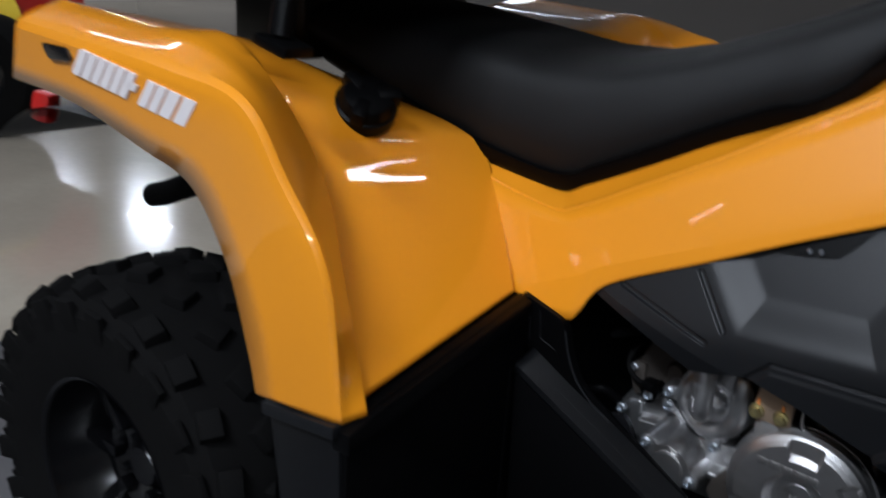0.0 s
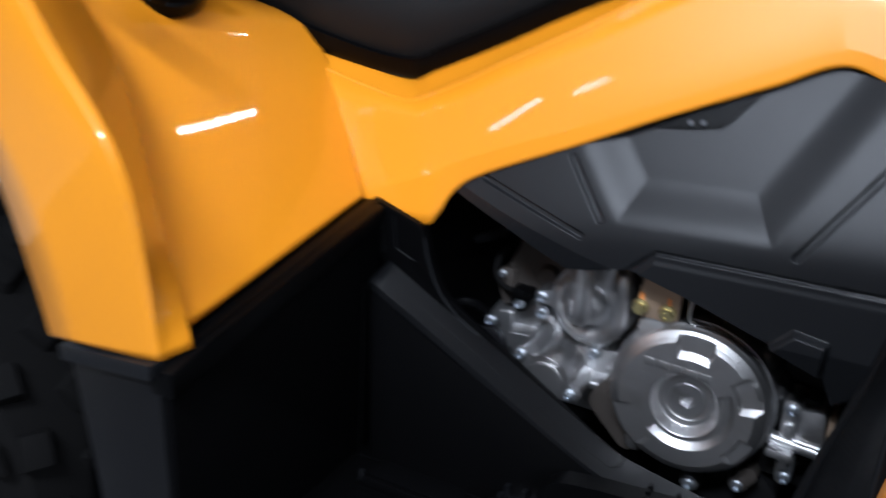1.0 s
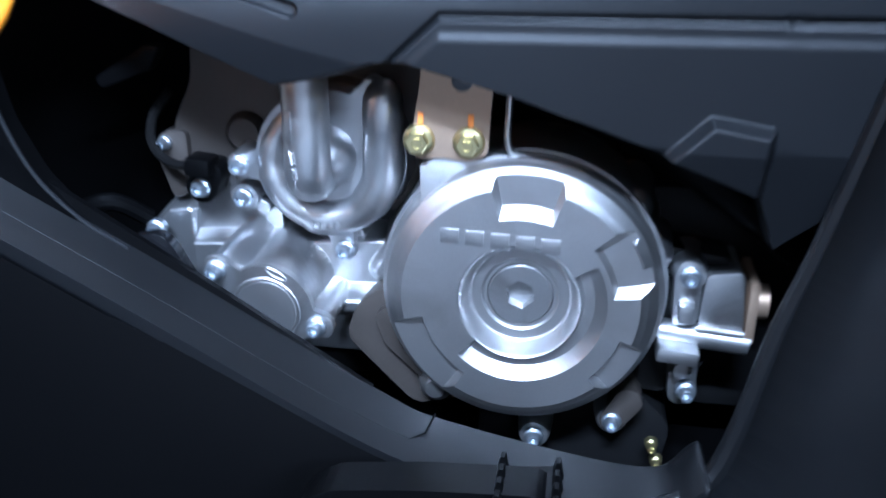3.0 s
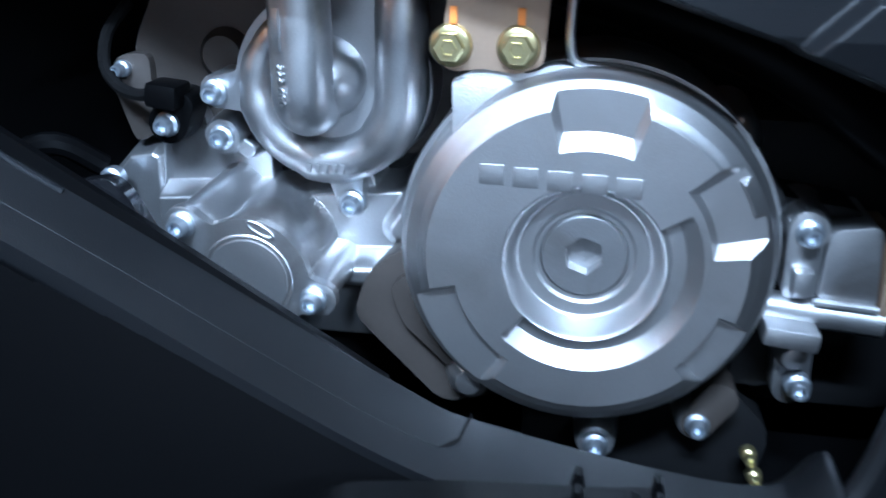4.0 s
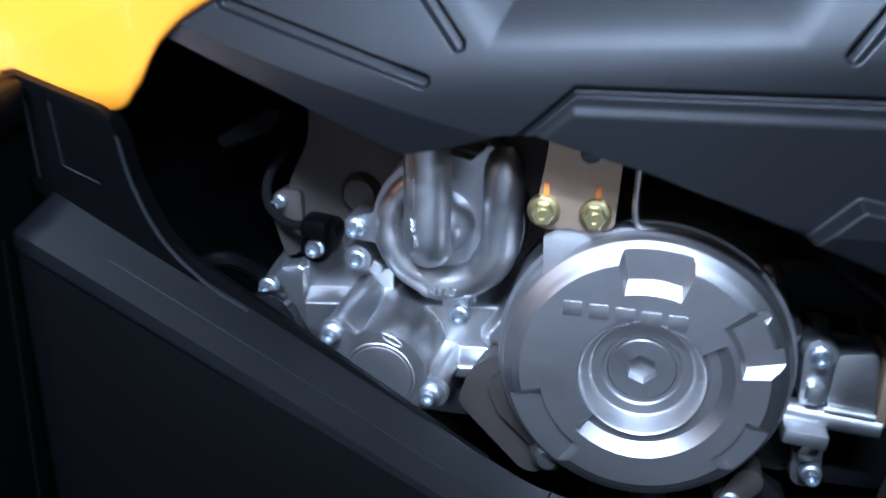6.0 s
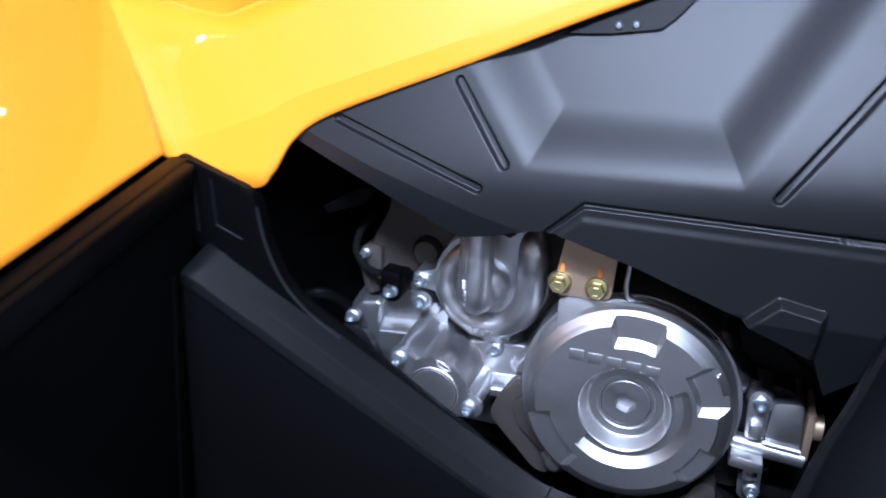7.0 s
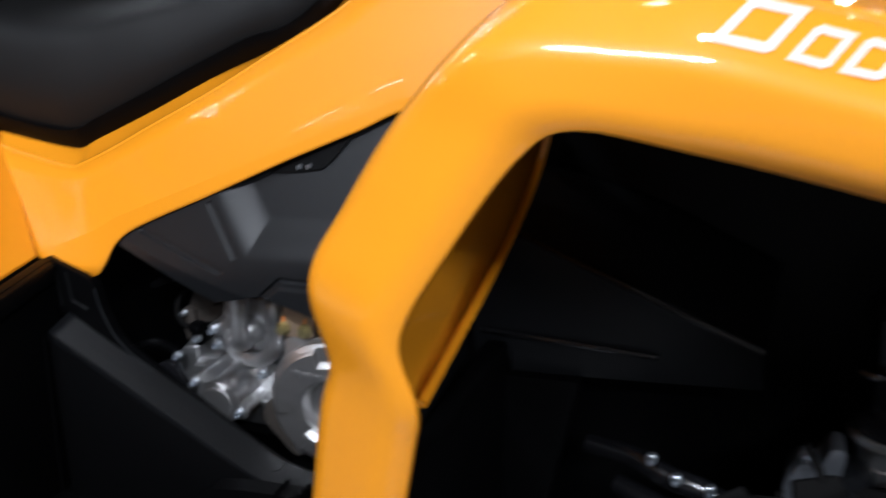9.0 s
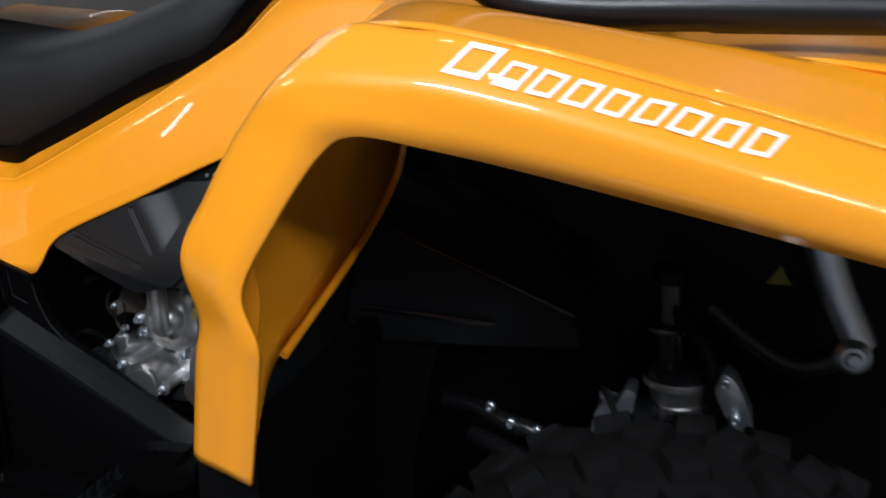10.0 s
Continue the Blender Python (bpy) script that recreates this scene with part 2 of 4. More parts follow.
def mirrored(ob, name):
    """The same part on the other side of the bike."""
    mesh = ob.data.copy()
    mesh.transform(Matrix.Diagonal((1, -1, 1, 1)))
    mesh.flip_normals()
    twin = new(name, mesh)
    twin.parent = ob.parent
    for mod in ob.modifiers:
        if mod.type == "SOLIDIFY":
            thicken(twin, mod.thickness, mod.offset)
    return twin


# showroom
GROUND = -0.043
ROOM = [(-16, -8), (9, -8), (9, 10), (-16, 10)]
tagged(part("floor", prism(ROOM, GROUND - 0.1, GROUND, axis="z"), CONCRETE), "polished grey concrete showroom floor", "floor", kind="structure")
for name, a, b, outline, axis in (("wall_north", 10, 10.2, [(-16, -0.14), (9, -0.14), (9, 3.8), (-16, 3.8)], "y"),
                                  ("wall_south", -8.2, -8, [(-16, -0.14), (9, -0.14), (9, 3.8), (-16, 3.8)], "y"),
                                  ("wall_west", -16.2, -16, [(-8, -0.14), (10, -0.14), (10, 3.8), (-8, 3.8)], "x"),
                                  ("wall_east", 9, 9.2, [(-8, -0.14), (10, -0.14), (10, 3.8), (-8, 3.8)], "x")):
    tagged(part(name, prism(outline, a, b, axis=axis), WALL), "dark painted showroom wall", "wall", kind="structure")
tagged(part("ceiling", prism(ROOM, 3.8, 3.95, axis="z"), CEIL), "pale showroom ceiling", "ceiling", kind="structure")
# Near side runs on unseen to y -5.2, added to darken floor bounce.
tagged(part("floor_mat", prism([(-1.27, -5.2), (3.6, -5.2), (3.6, 1.2), (-1.27, 1.2)], GROUND, -0.035, 0.003, axis="z"), MAT), "dark grey display mat, run on out of view to cut bounce light", "mat")
for x, y, z, length, watts, turn, wide in LAMPS:
    strip_lamp(x, y, z, length, watts, turn, wide)
    fixture = thing("ceiling_light", "long white strip ceiling light, placed out of view", "ceiling light", group="ceiling lights")
    fixture.matrix_world = pose(x, y, z, 0, 0, turn)
    part("housing", box((0, 0, 0.055), (length + 0.1, wide + 0.06, 0.08), 0.01), DECAL, fixture)
    for dx in (-0.35 * length, 0.35 * length):
        part("hanger", tube([(dx, 0, 0.09), (dx, 0, 0.41)], 0.006, 6), ZINC, fixture)

atv = thing("quad_bike", "orange and black sport utility quad bike with silver engine", "quad bike")


def lean(p):
    return 0.42 * (p[2] - 0.62)


# ---- orange bodywork ----
# side panel: fold below the seat, crease, lower edge
fold_line = [(0.352, 0.757), (0.400, 0.747), (0.473, 0.736), (0.500, 0.743), (0.540, 0.763), (0.584, 0.788), (0.662, 0.831), (0.722, 0.868), (0.811, 0.924), (0.865, 0.975), (0.93, 1.01), (1.05, 1.0)]
crease_line = [(0.440, 0.641), (0.475, 0.646), (0.528, 0.668), (0.550, 0.682), (0.572, 0.692), (0.600, 0.704), (0.676, 0.736), (0.762, 0.774), (0.845, 0.811), (0.900, 0.834), (0.955, 0.826), (1.03, 0.822)]
hem_line = [(0.447, 0.630), (0.480, 0.622), (0.527, 0.6140), (0.541, 0.626), (0.555, 0.653), (0.586, 0.676), (0.680, 0.719), (0.767, 0.760), (0.850, 0.796), (0.905, 0.820), (0.955, 0.808), (1.03, 0.80)]


def on_panel(x, z, inward=0.0):
    return (x, -0.236 + 0.42 * (z - 0.62) + inward, z)


panel = part("side_panel", loft([[on_panel(*p) for p in fold_line], [on_panel(*p) for p in crease_line],
                                 [on_panel(x, z, 0.16 * (c[1] - z)) for (x, z), c in zip(hem_line, crease_line)]], 140, fill=4), ORANGE, atv, "glossy orange side panel below the seat", 8)
thicken(panel, 0.006, 0.0)
mirrored(panel, "side_panel")

# sloping flange between the fold and the seat
edge_line = [(0.300, 0.800), (0.385, 0.776), (0.459, 0.754), (0.487, 0.766), (0.527, 0.785), (0.575, 0.809), (0.645, 0.846), (0.705, 0.872), (0.785, 0.918), (0.835, 0.975), (0.90, 1.02)]
flange = part("panel_flange", loft([[on_panel(x, z - 0.003, -0.0030) for x, z in fold_line[:-1]], [on_panel(x, z + 0.002, -0.0036) for x, z in fold_line[:-1]], [on_panel(x, z + 0.005, 0.002) for x, z in fold_line[:-1]],
                                    [on_panel(x, z - 0.001, 0.026) for x, z in edge_line], [on_panel(x, z - 0.004, 0.075) for x, z in edge_line]], 90, fill=2), ORANGE, atv, "", 30)
mirrored(flange, "panel_flange")

# rear fender: rim of the wheel arch, outer shoulder, ridge, front wall
r0 = [(-0.122, -0.570, 0.852), (0.03, -0.575, 0.842), (0.165, -0.575, 0.811), (0.255, -0.575, 0.785), (0.312, -0.575, 0.714), (0.346, -0.575, 0.622), (0.352, -0.57, 0.572)]
r1 = [(-0.078, -0.583, 0.928), (0.095, -0.585, 0.916), (0.23, -0.585, 0.905), (0.345, -0.585, 0.890), (0.400, -0.58, 0.822), (0.455, -0.573, 0.735), (0.467, -0.561, 0.576)]
r2 = [(-0.090, -0.52, 0.948), (0.095, -0.525, 0.935), (0.215, -0.535, 0.928), (0.329, -0.552, 0.890), (0.388, -0.549, 0.815), (0.441, -0.553, 0.728), (0.470, -0.552, 0.577)]
r3 = [(-0.095, -0.47, 0.938), (0.095, -0.475, 0.930), (0.211, -0.490, 0.931), (0.300, -0.490, 0.873), (0.363, -0.490, 0.794), (0.420, -0.518, 0.716), (0.477, -0.535, 0.579)]
r4 = [(-0.095, -0.40, 0.925), (0.095, -0.40, 0.918), (0.222, -0.465, 0.918), (0.262, -0.468, 0.853), (0.307, -0.474, 0.788), (0.380, -0.500, 0.694), (0.462, -0.522, 0.589)]
r5 = [(-0.095, -0.18, 0.875), (0.06, -0.175, 0.845), (0.20, -0.180, 0.828), (0.308, -0.185, 0.808), (0.345, -0.170, 0.775), (0.398, -0.200, 0.705), (0.452, -0.240, 0.631)]


def blend_lines(a, b, f):
    return [tuple((1 - f) * u + f * v for u, v in zip(p, q)) for p, q in zip(a, b)]


def shoulder(below, edge, above, low, up):
    """Three lines that round the edge between two faces."""
    a, b = blend_lines(edge, below, low), blend_lines(edge, above, up)
    return [a, blend_lines(blend_lines(a, b, 0.5), edge, 0.42), b]


r45 = [tuple(0.97 * b + 0.03 * a for a, b in zip(p, q)) for p, q in zip(r4, r5)]
fender = thicken(part("rear_fender", loft([r0, *shoulder(r0, r1, r2, 0.12, 0.22), r2, r3, r4, r45, r5], 110, fill=3), ORANGE, atv, "glossy orange rear fender", 27), 0.004, 1.0)
mirrored(fender, "rear_fender")
part("fender_tail", loft([[r0[0], r1[0], r2[0], r3[0], r4[0], r5[0]], [(-0.120, -0.565, 0.845), (-0.118, -0.565, 0.848), (-0.118, -0.52, 0.848), (-0.118, -0.47, 0.845), (-0.118, -0.44, 0.84), (-0.118, -0.18, 0.83)]], 30), ORANGE, atv)

# front fender
f0 = [(1.075, -0.612, 0.598), (1.096, -0.625, 0.698), (1.102, -0.632, 0.733), (1.093, -0.635, 0.777), (1.121, -0.63, 0.831), (1.155, -0.622, 0.881), (1.182, -0.62, 0.897), (1.24, -0.618, 0.89), (1.33, -0.615, 0.873), (1.55, -0.61, 0.825), (1.8, -0.58, 0.76)]
f1 = [(1.004, -0.588, 0.6), (1.02, -0.595, 0.697), (1.03, -0.6, 0.737), (1.018, -0.6, 0.789), (1.045, -0.6, 0.838), (1.082, -0.602, 0.893), (1.125, -0.61, 0.932), (1.2, -0.616, 0.935), (1.29, -0.62, 0.922), (1.53, -0.618, 0.865), (1.8, -0.59, 0.79)]
f2 = [(0.996, -0.55, 0.602), (1.009, -0.555, 0.685), (1.023, -0.56, 0.737), (1.015, -0.565, 0.792), (1.038, -0.565, 0.838), (1.082, -0.567, 0.905), (1.15, -0.578, 0.965), (1.21, -0.584, 0.966), (1.29, -0.588, 0.955), (1.53, -0.58, 0.893), (1.8, -0.55, 0.815)]
fr = [(1.04, -0.545, 0.602), (1.048, -0.545, 0.685), (1.056, -0.545, 0.737), (1.052, -0.55, 0.792), (1.07, -0.55, 0.838), (1.105, -0.55, 0.905), (1.16, -0.560, 0.963), (1.215, -0.577, 0.963), (1.29, -0.582, 0.952), (1.53, -0.574, 0.889), (1.8, -0.544, 0.811)]
f3 = [(1.042, -0.543, 0.602), (1.053, -0.510, 0.670), (1.060, -0.330, 0.728), (1.066, -0.235, 0.780), (1.078, -0.225, 0.84), (1.112, -0.40, 0.905), (1.162, -0.535, 0.952), (1.217, -0.572, 0.952), (1.29, -0.579, 0.942), (1.53, -0.572, 0.880), (1.8, -0.542, 0.802)]
front = thicken(part("front_fender", loft([f0, *shoulder(f0, f1, f2, 0.16, 0.28), *shoulder(f1, f2, fr, 0.20, 0.3), fr, f3], 130, fill=2), ORANGE, atv, "glossy orange front fender with white lettering bars"), 0.004, 1.0)
mirrored(front, "front_fender")
part("fender_lip", tube([Vector(p) + Vector((0.004, 0, 0)) for p in spline(f3[1:5], 30)], 0.0045, 8), ORANGE, front)
d0 = [(1.10, -0.46, 0.93), (1.165, -0.545, 0.966), (1.29, -0.578, 0.955), (1.53, -0.570, 0.893), (1.80, -0.540, 0.815)]
d1 = [(1.06, -0.30, 0.95), (1.16, -0.42, 0.980), (1.29, -0.47, 0.968), (1.53, -0.47, 0.930), (1.80, -0.46, 0.87)]
d2 = [(1.05, -0.26, 0.955), (1.17, -0.38, 0.965), (1.30, -0.435, 0.938), (1.53, -0.43, 0.938), (1.80, -0.43, 0.90)]
d3 = [(1.05, -0.05, 1.02), (1.17, -0.05, 1.01), (1.30, -0.05, 0.96), (1.53, -0.05, 0.955), (1.80, -0.05, 0.93)]
deck = thicken(part("front_deck", loft([d0, d1, d2, d3], 60, 24), ORANGE, atv), 0.004, 1.0)
mirrored(deck, "front_deck")

# white lettering bars on the fenders
lower_edge, upper_edge = spline(f1, 400), spline(f2, 400)


def on_fender(x, v):
    """A point just above the front fender's upper band, at x, v of the way up."""
    k = min(range(200, 399), key=lambda i: abs(lower_edge[i].x - x))
    a, b = lower_edge[k], upper_edge[k]
    out = (b - a).cross(lower_edge[k + 1] - lower_edge[k - 1]).normalized()
    if out.y > 0:
        out = -out
    return a.lerp(b, v) + out * 0.0052 + Vector((x - a.x, 0, 0))


for k in range(9):
    x0 = 1.243 + 0.0231 * k + (0.0125 if k else 0)
    w, v0, v1 = (0.027, 0.26, 0.92) if k == 0 else (0.0170, 0.24, 0.74)
    lean_x = 0.012
    ring = [on_fender(x0, v0), on_fender(x0 + w, v0), on_fender(x0 + w + lean_x * (v1 - v0) / 0.5, v1), on_fender(x0 + lean_x * (v1 - v0) / 0.5, v1)]
    mid = sum(ring, Vector()) / 4
    bm = bmesh.new()
    vs = [bm.verts.new(p) for p in ring]
    hole = [bm.verts.new(mid + (p - mid) * 0.68) for p in ring]
    for j in range(4):
        bm.faces.new((vs[j], vs[(j + 1) % 4], hole[(j + 1) % 4], hole[j]))
    part("lettering_bar", bm, DECAL, front, "white printed lettering bar")
for k, (x0, w, h) in enumerate(((0.048, 0.034, 0.034), (0.086, 0.031, 0.034), (0.121, 0.031, 0.034), (0.158, 0.014, 0.009), (0.174, 0.032, 0.034), (0.210, 0.044, 0.034))):
    z0 = 0.880 - 0.15 * (x0 - 0.048) + (0.013 if h < 0.02 else 0)
    s0 = 0.028 * h / 0.034
    strokes = ((0.0, 0.44), (0.56, 1.0)) if w > 0.02 else ((0.0, 1.0),)
    for u0, u1 in strokes:
        xa, xb, za = x0 + w * u0, x0 + w * u1, z0 - 0.15 * w * u0
        outline = [(xa, za), (xb, za - 0.15 * (xb - xa)), (xb + s0, za + h - 0.15 * (xb - xa + s0)), (xa + s0, za + h - 0.15 * s0)]
        part("lettering_bar", prism(outline, -0.5862, -0.580, lean=lambda p: -0.14 * (p[2] - 0.86)), DECAL, fender, "white printed lettering bar")

# ---- seat ----
bottom = [(-0.06, 0.905), (0.0, 0.893), (0.04, 0.880), (0.12, 0.852), (0.265, 0.802), (0.366, 0.773), (0.459, 0.758), (0.504, 0.776), (0.57, 0.809), (0.631, 0.841), (0.695, 0.872), (0.736, 0.884), (0.772, 0.908), (0.80, 0.942), (0.84, 0.985), (0.875, 1.02)]
seat_half = [(-0.06, 0.187), (0.25, 0.180), (0.40, 0.170), (0.459, 0.164), (0.504, 0.156), (0.57, 0.143), (0.631, 0.129), (0.695, 0.116), (0.736, 0.111), (0.772, 0.101), (0.80, 0.092), (0.875, 0.072)]
crown = [(-0.06, 0.935), (0.0, 0.962), (0.10, 0.958), (0.265, 0.940), (0.40, 0.925), (0.50, 0.928), (0.60, 0.95), (0.72, 0.995), (0.80, 1.03), (0.86, 1.045), (0.875, 1.03)]
rows = []
stations = np.linspace(-0.06, 0.875, 80)
for x in stations:
    zb, zt = polyline(bottom, x), polyline(crown, x)
    end = min(1.0, (x + 0.06) / 0.06 + 0.35, (0.875 - x) / 0.05 + 0.45)
    half = polyline(seat_half, x) * end
    h = zt - zb
    section = [(half - 0.03, zb + 0.004), (half - 0.012, zb), (half - 0.004, zb + 0.08 * h), (half + 0.004, zb + 0.30 * h), (half, zb + 0.55 * h),
               (half - 0.014, zb + 0.80 * h), (half - 0.045, zb + 0.93 * h), (half * 0.45, zb + 0.985 * h), (0, zt)]
    line = spline([(x, -y, z) for y, z in section], 30)
    rows.append(line + [Vector((p.x, -p.y, p.z)) for p in line[-2::-1]])
n = len(rows[0])
seat = sheet("seat", [p for r in rows for p in r], [(a * n + b, a * n + b + 1, (a + 1) * n + b + 1, (a + 1) * n + b) for a in range(len(rows) - 1) for b in range(n - 1)]
             + [tuple(range(n)), tuple(reversed(range((len(rows) - 1) * n, len(rows) * n)))], VINYL, atv, "black vinyl seat with a raised front")
for side in (-1, 1):
    part("seat_base", loft([[(x, side * (polyline(seat_half, x) - 0.010), z - 0.010) for x, z in bottom[2:]], [(x, side * (polyline(seat_half, x) + 0.001), z + 0.002) for x, z in bottom[2:]],
                             [(x, side * (polyline(seat_half, x) + 0.005), z + 0.018) for x, z in bottom[2:]], [(x, side * (polyline(seat_half, x) - 0.004), z + 0.020) for x, z in bottom[2:]]], 90), PLASTIC, seat, "black band along the lower edge of the seat")

# fuel cap
cap = part("fuel_cap", lathe([(0, 0.016), (0.022, 0.018), (0.030, 0.015), (0.034, 0.009), (0.035, 0.0), (0.039, -0.002), (0.039, -0.018)], (0.288, -0.345, 0.858), (0.55, -0.35, 0.75), 24), PLASTIC, atv, "black plastic fuel cap")
q = Vector((0.55, -0.35, 0.75)).to_track_quat("Z", "Y").to_matrix().to_4x4()
for k in range(3):
    bm = box((0.026, 0, 0.009), (0.030, 0.019, 0.022), 0.006)
    bmesh.ops.transform(bm, matrix=Matrix.Translation((0.288, -0.345, 0.858)) @ q @ pose(0, 0, 0, 0, 0, 120 * k), verts=bm.verts)
    part("grip", bm, PLASTIC, cap)

# ---- charcoal centre cover with its grooves, recess and step ----
def cover_y(x, z):
    d = z - (0.66 - 0.12 * (0.9 - x))
    y = -0.235 + 0.25 * (d + math.sqrt(d * d + 0.0004))
    for a, b in (((0.677, 0.708), (0.721, 0.657)), ((0.588, 0.672), (0.704, 0.639)), ((0.905, 0.661), (0.976, 0.762))):
        y += 0.0035 * (1 - ease(near_line(x, z, a, b), 0.0022, 0.0038))
    y += 0.0105 * ease(inside(x, z, [(0.738, 0.661), (0.881, 0.668), (1.00, 0.88), (0.55, 0.88)]), -0.006, 0.040)
    y += 0.3 * max(0.0, polyline([(0.552, 0.664), (0.62, 0.643), (0.705, 0.621), (0.748, 0.612), (0.76, 0.58)], x) - z)
    step = min(z - polyline([(0.70, 0.575), (0.752, 0.612), (0.781, 0.639), (0.995, 0.643), (1.1, 0.645)], x), 0.03)
    y -= 0.0014 * (1 - ease(step, -0.0130, -0.0060))
    y += 0.003 * (1 - ease(abs(step), 0.0006, 0.0028))
    y -= 0.010 * ease(inside(x, z, [(0.880, 0.560), (0.9165, 0.5965), (0.9475, 0.5915), (0.944, 0.52)]), -0.001, 0.004)
    return y


low = [(0.552, 0.650), (0.622, 0.625), (0.692, 0.596), (0.715, 0.601), (0.745, 0.611), (0.764, 0.612), (0.822, 0.597), (0.893, 0.574), (0.945, 0.553), (0.958, 0.520), (1.0, 0.56), (1.10, 0.66)]
high = [(0.552, 0.700), (0.60, 0.72), (0.90, 0.85), (1.10, 0.90)]
nx, nz = 460, 470
verts = []
for a in range(nx):
    x = 0.552 + (1.06 - 0.552) * a / (nx - 1)
    z0, z1 = polyline(low, x), polyline(high, x)
    for b in range(nz):
        z = z0 + (z1 - z0) * b / (nz - 1)
        fold = 0.020 * (1 - ease(z - z0, 0.0, 0.004))
        verts.append((x, cover_y(x, z) + fold, z))
centre = sheet("centre_cover", verts, [(a * nz + b, a * nz + b + 1, (a + 1) * nz + b + 1, (a + 1) * nz + b) for a in range(nx - 1) for b in range(nz - 1)], PANEL, atv,
               "charcoal grained plastic cover with grooves and a trapezoid recess", 50)
thicken(centre, 0.003, 1.0)

# Raised black plate stands in for the dark hole round a clip.
slot = [(0.746, 0.746), (0.779, 0.749), (0.812, 0.755), (0.822, 0.764), (0.848, 0.796), (0.80, 0.80), (0.77, 0.785)]
bm = bmesh.new()
front_ring = [bm.verts.new((x, cover_y(x, z) - 0.0035, z)) for x, z in slot]
back_ring = [bm.verts.new((x, cover_y(x, z) + 0.002, z)) for x, z in slot]
bm.faces.new(front_ring)
for k in range(len(slot)):
    bm.faces.new((front_ring[k], front_ring[(k + 1) % len(slot)], back_ring[(k + 1) % len(slot)], back_ring[k]))
part("cover_clip_hole", bm, PLASTIC, centre, "black plate for the dark hole and clip at the cover edge")

for x, z in ((0.783, 0.7545), (0.795, 0.756)):
    part("clip_stud", lathe([(0, 0.003), (0.002, 0.0026), (0.003, 0.001), (0.003, -0.002)], (x, cover_y(x, z) - 0.0035, z), n=12), ZINC, centre)

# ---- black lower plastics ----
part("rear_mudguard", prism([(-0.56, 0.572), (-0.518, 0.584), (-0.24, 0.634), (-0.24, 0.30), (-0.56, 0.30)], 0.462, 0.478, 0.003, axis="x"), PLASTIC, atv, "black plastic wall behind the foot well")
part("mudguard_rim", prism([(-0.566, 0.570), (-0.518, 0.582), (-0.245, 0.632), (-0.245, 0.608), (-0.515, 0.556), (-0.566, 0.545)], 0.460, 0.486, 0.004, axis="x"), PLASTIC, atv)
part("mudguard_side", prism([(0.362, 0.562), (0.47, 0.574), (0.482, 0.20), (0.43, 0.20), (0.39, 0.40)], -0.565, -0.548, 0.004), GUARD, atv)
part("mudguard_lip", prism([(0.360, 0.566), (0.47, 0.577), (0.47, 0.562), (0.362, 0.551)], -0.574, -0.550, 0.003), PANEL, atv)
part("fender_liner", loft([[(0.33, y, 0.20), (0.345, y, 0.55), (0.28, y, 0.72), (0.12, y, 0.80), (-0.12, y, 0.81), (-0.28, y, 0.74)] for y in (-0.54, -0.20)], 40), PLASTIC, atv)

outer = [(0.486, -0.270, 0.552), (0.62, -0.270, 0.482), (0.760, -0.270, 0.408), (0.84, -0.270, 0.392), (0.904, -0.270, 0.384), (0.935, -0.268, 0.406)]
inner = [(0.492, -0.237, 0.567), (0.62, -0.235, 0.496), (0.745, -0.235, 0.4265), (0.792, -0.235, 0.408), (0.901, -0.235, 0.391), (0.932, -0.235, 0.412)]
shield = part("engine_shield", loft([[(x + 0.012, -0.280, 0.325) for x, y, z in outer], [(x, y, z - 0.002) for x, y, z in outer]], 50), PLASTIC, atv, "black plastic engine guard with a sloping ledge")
# Same moulding as the walls; the paler colour imitates light on the ledge.
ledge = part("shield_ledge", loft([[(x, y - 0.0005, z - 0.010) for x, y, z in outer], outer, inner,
                                   [(x, -0.218, z - 0.012) for x, y, z in inner], [(x, -0.215, z - 0.06) for x, y, z in inner]], 50, fill=3), GUARD, shield, "sloping ledge, lighter than the guard to look lit")
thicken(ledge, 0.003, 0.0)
thicken(shield, 0.003, 0.0, 0.002)
rim_line = spline(inner[:3], 30)[6:]
part("ledge_lip", loft([[(p.x, p.y - 0.0005, p.z - 0.001) for p in rim_line], [(p.x, p.y + 0.001, p.z + 0.0115 * (1 - k / 23) + 0.0005) for k, p in enumerate(rim_line)],
                        [(p.x, p.y + 0.005, p.z + 0.0115 * (1 - k / 23) + 0.0005) for k, p in enumerate(rim_line)], [(p.x, p.y + 0.006, p.z - 0.02) for p in rim_line]], 40), PLASTIC, shield, "black upright lip along the ledge")
mid_line = [a.lerp(b, 0.42) for a, b in zip(spline(outer, 60), spline(inner, 60))]
mid_line = [p for p in mid_line if 0.53 < p.x < 0.775]
hook = [mid_line[-1] + Vector((0.008, 0.006, 0.001)), mid_line[-1] + Vector((0.012, 0.016, 0.008))]
part("ledge_seam", tube([p + Vector((0, -0.0009, 0.0009)) for p in mid_line + hook], 0.0006, 6), PLASTIC, shield)
web = part("guard_web", prism(rounded([(0.480, 0.566), (0.466, 0.636), (0.528, 0.616), (0.534, 0.606), (0.541, 0.575), (0.556, 0.545), (0.580, 0.519), (0.53, 0.545)], 0.006, 3), -0.240, -0.226, 0.002), PLASTIC, shield, "black upright web of the engine guard")
